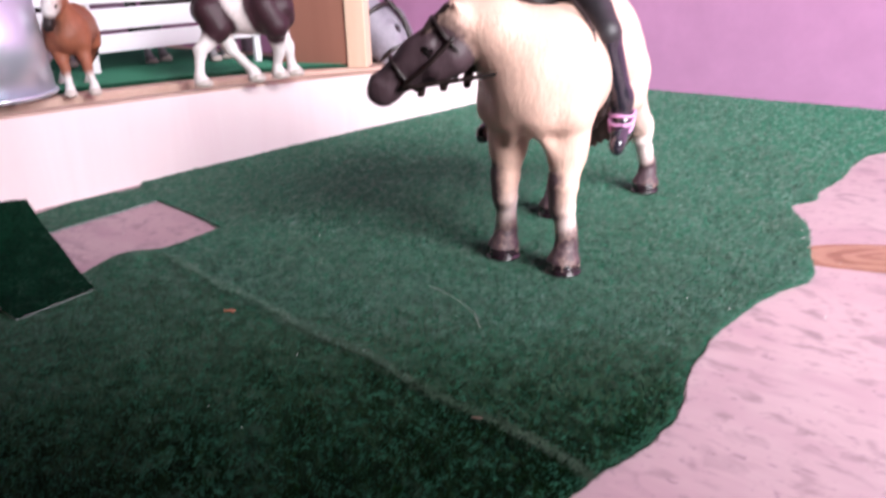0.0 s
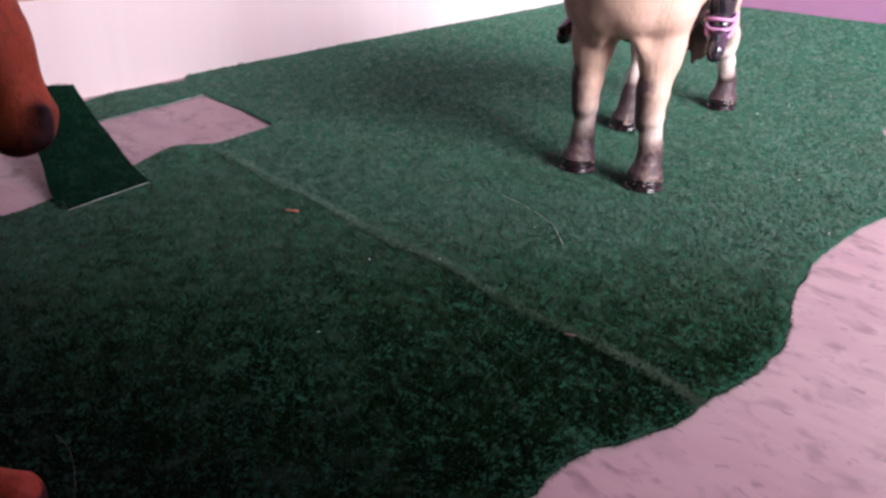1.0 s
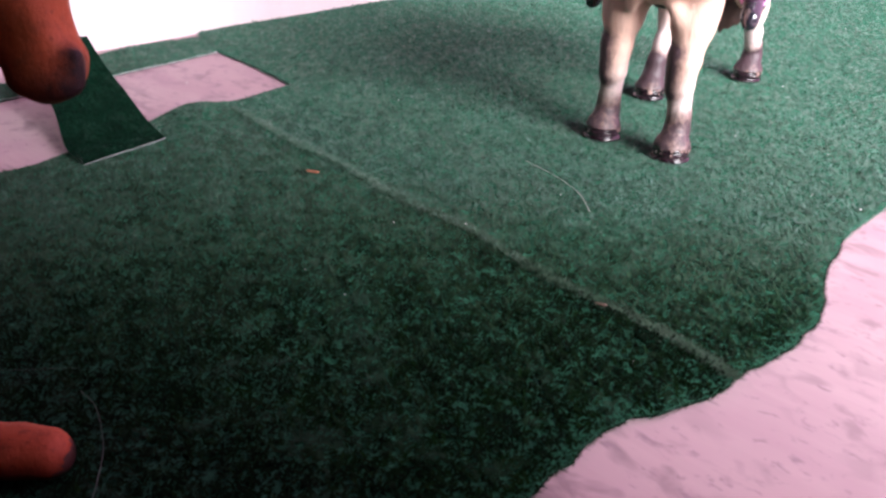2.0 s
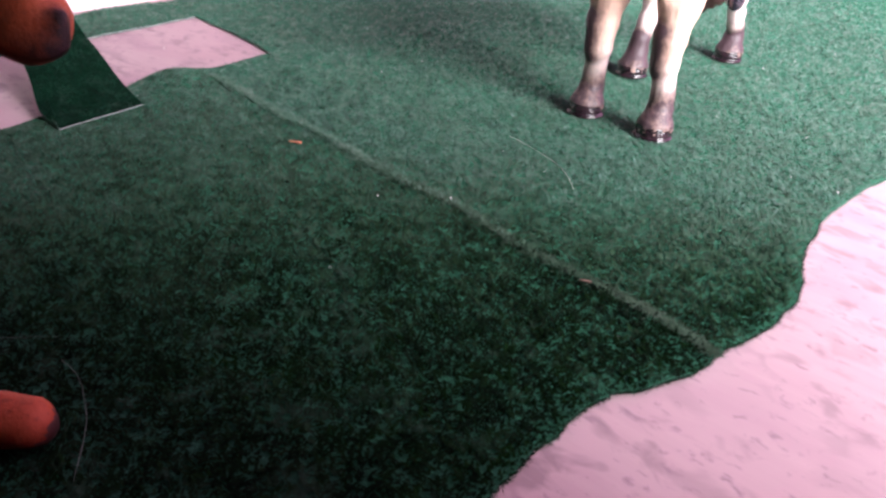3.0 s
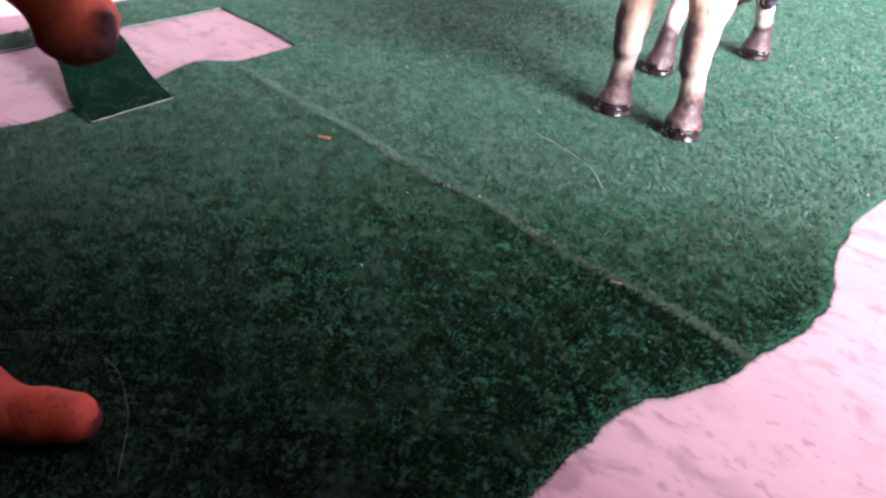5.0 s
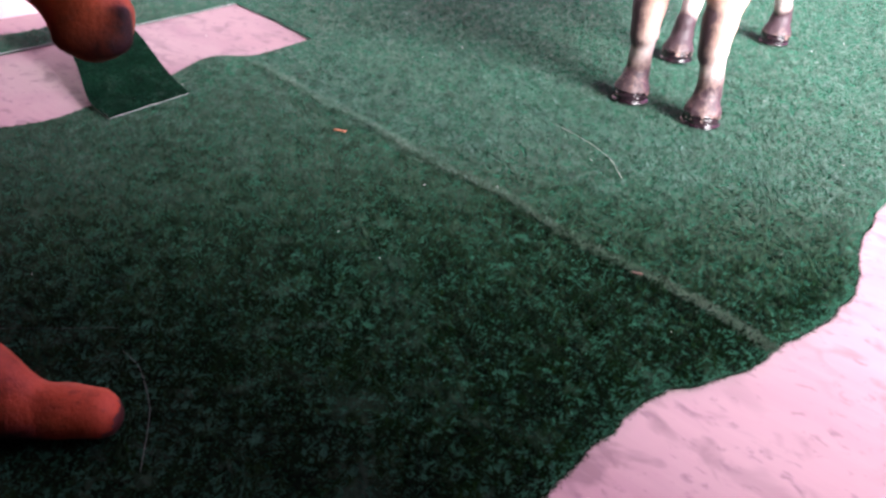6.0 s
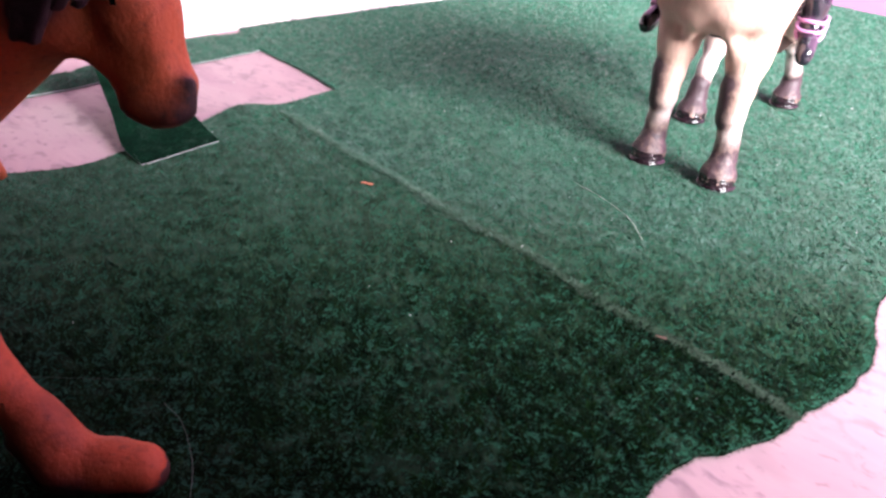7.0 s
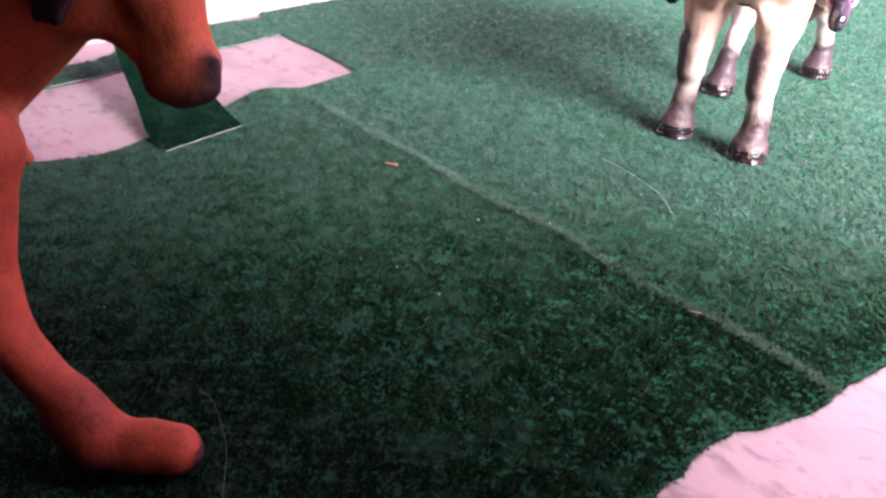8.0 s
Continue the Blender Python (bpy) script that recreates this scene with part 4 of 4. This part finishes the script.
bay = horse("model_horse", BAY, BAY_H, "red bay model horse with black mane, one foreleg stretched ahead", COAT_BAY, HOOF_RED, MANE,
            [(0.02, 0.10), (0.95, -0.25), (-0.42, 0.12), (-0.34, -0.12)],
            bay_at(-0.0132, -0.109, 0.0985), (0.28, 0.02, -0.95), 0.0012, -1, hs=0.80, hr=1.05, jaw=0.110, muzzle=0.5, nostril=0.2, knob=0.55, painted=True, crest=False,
            joints={1: (bay_at(-0.0256, -0.138, 0.0600), bay_at(-0.0270, -0.1455, 0.0325), bay_at(-0.0085, -0.1465, 0.0064),
                        bay_at(0.0005, -0.1445, 0.0060), bay_at(0.0056, -0.1435, 0.0058))},
            extra=[(bay_at(-0.062, -0.112, 0.058), bay_at(-0.030, -0.110, 0.083), 0.140, 0.120, 0.0, 0.0),
                   (bay_at(-0.056, -0.117, 0.0615), bay_at(-0.045, -0.119, 0.0565), 0.065, 0.055, 0.4, 0.0),
                   (bay_at(-0.045, -0.119, 0.0565), bay_at(-0.0350, -0.120, 0.0485), 0.044, 0.015, 1.0, 0.0),
                   (bay_at(0.0030, -0.1102, 0.0690), bay_at(0.0018, -0.1106, 0.0645), 0.006, 0.006, 0.0, 0.8),
                   # dark lip rim, widened by shade painted under the muzzle and chin
                   (bay_at(0.0012, -0.1110, 0.0640), bay_at(-0.0040, -0.1118, 0.0622), 0.006, 0.006, 0.0, 0.7),
                   (bay_at(-0.0085, -0.1130, 0.0640), bay_at(-0.0005, -0.1130, 0.0634), 0.006, 0.006, 0.0, 0.6)]
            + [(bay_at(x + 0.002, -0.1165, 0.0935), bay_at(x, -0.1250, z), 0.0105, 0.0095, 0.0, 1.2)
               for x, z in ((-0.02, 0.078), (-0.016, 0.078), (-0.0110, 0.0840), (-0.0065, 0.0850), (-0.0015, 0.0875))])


# ---- riders, saddles and tack ----
def rider(at, H, boot, cloth, label):
    """A plain seated doll in one mesh."""
    b = Blob()
    V = Vector

    def bar(a, c, ra, rb, tag, melt=1.0):
        b.bar(V(a) * H, V(c) * H, ra * H, rb * H, tag, melt=melt)

    bar((-0.02, 0, 1.03), (0.0, 0, 1.30), 0.09, 0.10, 0)
    bar((0.0, 0, 1.42), (0.0, 0, 1.54), 0.035, 0.085, 0)
    for s in (1, -1):
        bar((0.0, s * 0.06, 1.02), (0.17, s * 0.205, 0.86), 0.075, 0.055, 0)
        bar((0.17, s * 0.205, 0.86), (0.07, s * 0.245, 0.62), 0.052, 0.042, 1, 0.5)
        bar((0.07, s * 0.245, 0.62), (0.05, s * 0.25, 0.52), 0.042, 0.040, 1)
        bar((0.055, s * 0.25, 0.510), (0.185, s * 0.27, 0.468), 0.037, 0.031, 1)
        bar((0.10, s * 0.258, 0.480), (0.19, s * 0.271, 0.450), 0.030, 0.024, 1, 0.3)
        bar((0.03, s * 0.25, 0.49), (0.05, s * 0.25, 0.488), 0.032, 0.03, 1)
        bar((0.0, s * 0.10, 1.30), (0.12, s * 0.17, 1.12), 0.045, 0.035, 0)
        bar((0.12, s * 0.17, 1.12), (0.26, s * 0.07, 1.10), 0.034, 0.028, 0)
    ob = new("toy_rider", b.mesh("toy_rider", [cloth, boot], 0.0013, 0.03 * H))
    ob.matrix_world = at
    return tagged(ob, label, "doll", "toy riders")


def saddle(at, H, label):
    """Seat, two flaps and a girth."""
    V = Vector
    e = thing("toy_saddle", at, label, "saddle")

    def shape(name, bars):
        b = Blob()
        for a, c, ra, rc in bars:
            b.bar(V(a) * H, V(c) * H, ra * H, rc * H)
        ob = new(name, b.mesh(name, [LEATHER], 0.0012, 0.02 * H))
        ob.parent = e

    rows = (-0.16, -0.08, 0.0, 0.08, 0.15)
    shape("seat", [((x, 0, 0.93 if abs(x) > 0.1 else 0.90), (x, s * 0.10, 0.87), 0.028, 0.028) for x in rows for s in (1, -1)])
    for s in (1, -1):
        shape("flap", [((x, s * 0.11, 0.86), (x + 0.02, s * 0.205, 0.74), 0.026, 0.018) for x in rows] +
              [((x + 0.02, s * 0.205, 0.74), (x + 0.04, s * 0.215, 0.63), 0.017, 0.012) for x in rows[1:4]])
    arc = [(0.1, 0.208 * math.cos(a), 0.66 + 0.205 * math.sin(a)) for a in (math.pi + math.pi * i / 12 for i in range(13))]
    shape("girth", [(p, q, 0.016, 0.016) for p, q in zip(arc, arc[1:])])
    return e


saddle(DUN, DUN_H, "dark leather-look toy saddle on the dun horse")
rider(DUN, DUN_H, BOOT, CLOTH, "small plain toy rider with glossy black boots")
for s in (1, -1):
    bm = bmesh.new()
    for c, no, r in (((0.062, 0.25, 0.560), (0.15, 0, 1.0), 0.047), ((0.085, 0.254, 0.520), (0.75, 0, 0.65), 0.043), ((0.075, 0.252, 0.540), (0.45, 0, 0.9), 0.046)):
        q = Vector(no).to_track_quat("Z", "Y")
        loop = [(Vector((c[0], s * c[1], c[2])) + q @ Vector((r * math.cos(a), r * math.sin(a), 0.003 * math.sin(3 * a)))) * DUN_H for a in (2 * math.pi * i / 14 for i in range(15))]
        tube(bm, loop, 0.0065 * DUN_H, 8)
    ob = new("rubber_band", finish(bm, "rubber_band", PINK_RUBBER))
    ob.matrix_world = DUN
    tagged(ob, "pink rubber band wound round the toy boot", "rubber band", "bands on the boots")


def bridle(at, H, poll, nose, rein_to, label, fat=0.016, hr=1.0):
    """Straps round the head and reins back to the withers."""
    V = Vector
    P, D, base = V(poll), V(nose).normalized(), V((0.30, 0, 0.76))
    back = base - P
    back = (back - D * back.dot(D)).normalized()
    side = D.cross(back).normalized()
    e = thing("toy_bridle", at, label, "bridle")

    def strap(name, pts):
        part(name, tube(bmesh.new(), [p * H for p in pts], fat * H * 0.5, 6), LEATHER, e, smooth=True)

    for name, f, ry, rz, mid in (("noseband", 0.27, 0.060, 0.075, 0.018), ("browband", 0.07, 0.088, 0.10, 0.03)):
        strap(name, [P + D * f + (back * mid + side * ry * math.cos(a) + back * rz * math.sin(a)) * hr for a in (2 * math.pi * i / 12 for i in range(13))])
    for s in (1, -1):
        strap("cheek_strap", [P + D * 0.05 + side * s * 0.088 * hr, P + D * 0.17 + (side * s * 0.092 + back * 0.015) * hr, P + D * 0.30 + (side * s * 0.060 + back * 0.03) * hr])
        strap("rein", [P + D * 0.31 + side * s * 0.058 + back * 0.03, (P + D * 0.2).lerp(base, 0.5) + V((0.03, s * 0.16, -0.02)), V((0.28, s * 0.20, 0.84)), V(rein_to)])


bridle(DUN, DUN_H, (0.49, -0.20, 0.925), (0.34, -0.73, -0.60), (0.24, 0.0, 1.08), "thin black toy bridle with reins on the dun horse")

# ---- things on the platform ----
PIN = facing(-0.0885, 0.2385, on_platform(-0.093, 0.234), 0.90, 0.36)
horse("model_horse", PIN, 0.063, "brown and white patched model horse on the wooden platform", COAT_PINTO, HOOF_PALE, MANE_BROWN,
      local(PIN, 0.063, [(-0.0665, 0.2590), (-0.0720, 0.2465), (-0.0830, 0.2330), (-0.1095, 0.2110)]), (0.50, 0.0, 1.25), (0.75, -0.1, -0.35), 0.0013, -1,
      pale_legs=1.0, stout=1.15, bone=1.35, mask=0.9, tail=False, rear=0.0,
      extra=[((-0.36, -0.13, 0.72), (-0.26, -0.15, 0.55), 0.13, 0.11, 0.0, 2.0), ((0.20, -0.15, 0.74), (0.30, -0.16, 0.55), 0.14, 0.13, 0.0, 2.0),
             ((0.30, -0.05, 0.66), (0.36, -0.08, 0.72), 0.17, 0.14, 0.0, 2.0), ((0.16, -0.185, 0.86), (0.20, -0.165, 0.84), 0.06, 0.08, 0.0, 2.0)])
CHE = facing(-0.1715, 0.179, on_platform(-0.182, 0.186), 0.42, -0.90)
horse("model_horse", CHE, 0.052, "chestnut model horse with white socks and black muzzle", COAT_CHESTNUT, HOOF_PALE, MANE_BROWN,
      local(CHE, 0.052, [(-0.1530, 0.1640), (-0.1640, 0.1570), (-0.183, 0.204), (-0.197, 0.197)]), (0.58, -0.02, 1.12), (0.22, -0.22, -1.0), 0.0011, 1, crest=False,
      pale_legs=1.0, face=0.9, stout=1.3, bone=1.1, sock=True, muzzle=4.0, hr=1.1)
for x, y, dx, dy in ((-0.185, 0.345, 0.9, 0.3), (-0.275, 0.285, 0.8, -0.5)):
    z = on_platform(x, y)
    horse("model_horse", facing(x, y, z + 0.002, dx, dy), 0.075, "dark model horse with pale hooves behind the fence", COAT_DARK, HOOF_PALE, MANE,
          [(0.33, 0.12), (0.24, -0.12), (-0.32, 0.12), (-0.42, -0.12)], (0.6, 0.0, 1.0), (0.7, 0.0, -0.7), 0.0018, 1, pale_legs=0.5)

# the white rail fence
fence = thing("toy_fence", (0, 0, 0), "white plastic toy rail fence on green felt", "fence")
FA, FB = Vector((-0.275, 0.130, 0)), Vector((-0.135, 0.362, 0))
fd = (FB - FA).normalized()
for lo, hi in ((0.0665, 0.0790), (0.0815, 0.0960), (0.099, 0.112)):
    bm = bmesh.new()
    box(bm, (0, -0.0012, 0), ((FB - FA).length, 0.0012, hi - lo), 0.0008)
    r = part("rail", bm, WHITE, fence)
    r.matrix_world = Matrix.Translation(FA + Vector((0, 0, lo))) @ Matrix.Rotation(math.atan2(fd.y, fd.x), 4, "Z")
for f in (0.0, 0.5, 1.0):
    p = FA.lerp(FB, f)
    bm = bmesh.new()
    box(bm, (-0.003, 0.0014, 0), (0.003, 0.006, 0.072), 0.0008)
    r = part("post", bm, WHITE, fence)
    r.matrix_world = Matrix.Translation((p.x, p.y, on_platform(p.x, p.y) - 0.001)) @ Matrix.Rotation(math.atan2(fd.y, fd.x), 4, "Z")

# the wooden partition with its pine post
part_at = thing("wooden_partition", Matrix.Translation((-0.060, 0.358, on_platform(-0.060, 0.358) - 0.001)), "brown board partition with a pale pine end post", "partition")
bm = bmesh.new()
box(bm, (-0.062, 0.002, 0), (0.0, 0.011, 0.19), 0.0008)
part("panel", bm, BROWN, part_at, "plain brown fibreboard panel")
bm = bmesh.new()
box(bm, (0.0003, 0.0, 0), (0.0165, 0.016, 0.20), 0.001)
part("post", bm, PINE, part_at, "pale pine end post")

# the steel can
can = thing("metal_can", (-0.2010, 0.1330, on_platform(-0.2010, 0.1330) + 0.0015), "tall tapered shiny steel can on the platform", "can")
bm = bmesh.new()
for r0, r1, za, zb in ((0.0375, 0.0335, 0.0, 0.06), (0.0335, 0.0330, 0.0598, 0.16)):
    bmesh.ops.create_cone(bm, cap_ends=True, segments=64, radius1=r0, radius2=r1, depth=zb - za, matrix=Matrix.Translation((0, 0, (za + zb) / 2)))
part("body", bm, STEEL, can, smooth=True)
bm = bmesh.new()
tube(bm, [(0.0376 * math.cos(a), 0.0376 * math.sin(a), 0.0018) for a in (2 * math.pi * i / 32 for i in range(33))], 0.0012, 6)
part("rim", bm, STEEL, can, smooth=True)

# the large grey horse behind the partition
GRY_H, GRY = 0.185, facing(-0.160, 0.520, BASE_TOP, 0.80, -0.60)
GRY_POLL = tuple((GRY.inverted() @ Vector((-0.070, 0.440, 0.083))) / GRY_H)
GRY_NOSE = tuple(GRY.to_3x3().inverted() @ Vector((0.55, -0.12, -0.72)))
horse("model_horse", GRY, GRY_H, "large dark grey bridled model horse behind the partition", COAT_GREY, HOOF, MANE,
      [(0.30, 0.11), (0.34, -0.11), (-0.40, 0.11), (-0.34, -0.11)], GRY_POLL, GRY_NOSE, 0.0020, -1, pale_legs=0.3, dark_legs=0.6, hr=1.38, hs=1.30, mask=0.05, muzzle=2.2)
bridle(GRY, GRY_H, GRY_POLL, GRY_NOSE, (0.24, 0.0, 1.0), "black leather-look bridle on the grey horse", 0.024, 1.42)


# ---- small things on the carpet ----
def sliver(at, turn, size, label, mat=CHIP):
    bm = bmesh.new()
    box(bm, (-size[0] / 2, -size[1] / 2, 0), (size[0] / 2, size[1] / 2, size[2]), size[2] * 0.3)
    for v in bm.verts:
        v.co.y *= 0.75 + 0.9 * v.co.x / size[0]
        v.co.z += 0.2 * size[2] * math.sin(v.co.x / size[0] * 4)
    ob = new("wood_chip", finish(bm, "wood_chip", mat, False))
    ob.matrix_world = Matrix.Translation(at) @ Matrix.Rotation(turn, 4, "Z")
    tagged(ob, label, "wood chip", "wood chips")


sliver((0.0005, -0.0020, 0.0009), radians(-6), (0.0046, 0.0011, 0.0005), "tiny orange sliver of wood on green felt")
sliver((0.1015, -0.0605, 0.0018), radians(-12), (0.0030, 0.0006, 0.0004), "thin brown splinter caught on the carpet fold", SPLINTER)


def hair(pts, label, r=0.00008, mat=HAIR):
    bm = bmesh.new()
    tube(bm, [(x, y, float(carpet_height(x, y)) + 0.0016) for x, y in pts], r, 5)
    tagged(new("hair_strand", finish(bm, "hair_strand", mat)), label, "hair", "loose hairs")


hair([(0.070, 0.029), (0.0775, 0.0225), (0.085, 0.0145), (0.0915, 0.005), (0.0955, -0.007)], "long pale curved hair on the green felt", 0.00010, HAIR_PALE)
hair([(-0.003, -0.123), (0.003, -0.1265), (0.009, -0.133), (0.013, -0.139), (0.018, -0.150)], "pale curved hair beside the bay hoof", 0.00005)
hair([(-0.040, -0.1265), (-0.029, -0.123), (-0.019, -0.120), (-0.008, -0.1165)], "faint pale hair lying on the carpet", 0.00003)
hair([(-0.092, 0.020), (-0.0905, 0.005), (-0.0905, -0.006), (-0.0775, -0.018)], "fine pale hair along the felt tongue")

bm = bmesh.new()
rs = random.Random(5)
for k in range(60):
    x, y = rs.uniform(-0.1, 0.24), rs.uniform(-0.14, 0.32)
    z = float(carpet_height(x, y)) + 0.0012
    r = rs.uniform(0.00012, 0.00032)
    bmesh.ops.create_icosphere(bm, subdivisions=1, radius=r, matrix=Matrix.Translation((x, y, z)))
ob = new("specks", finish(bm, "specks", SPECK))
tagged(ob, "tiny white specks scattered on the green felt", "specks", kind="stuff")
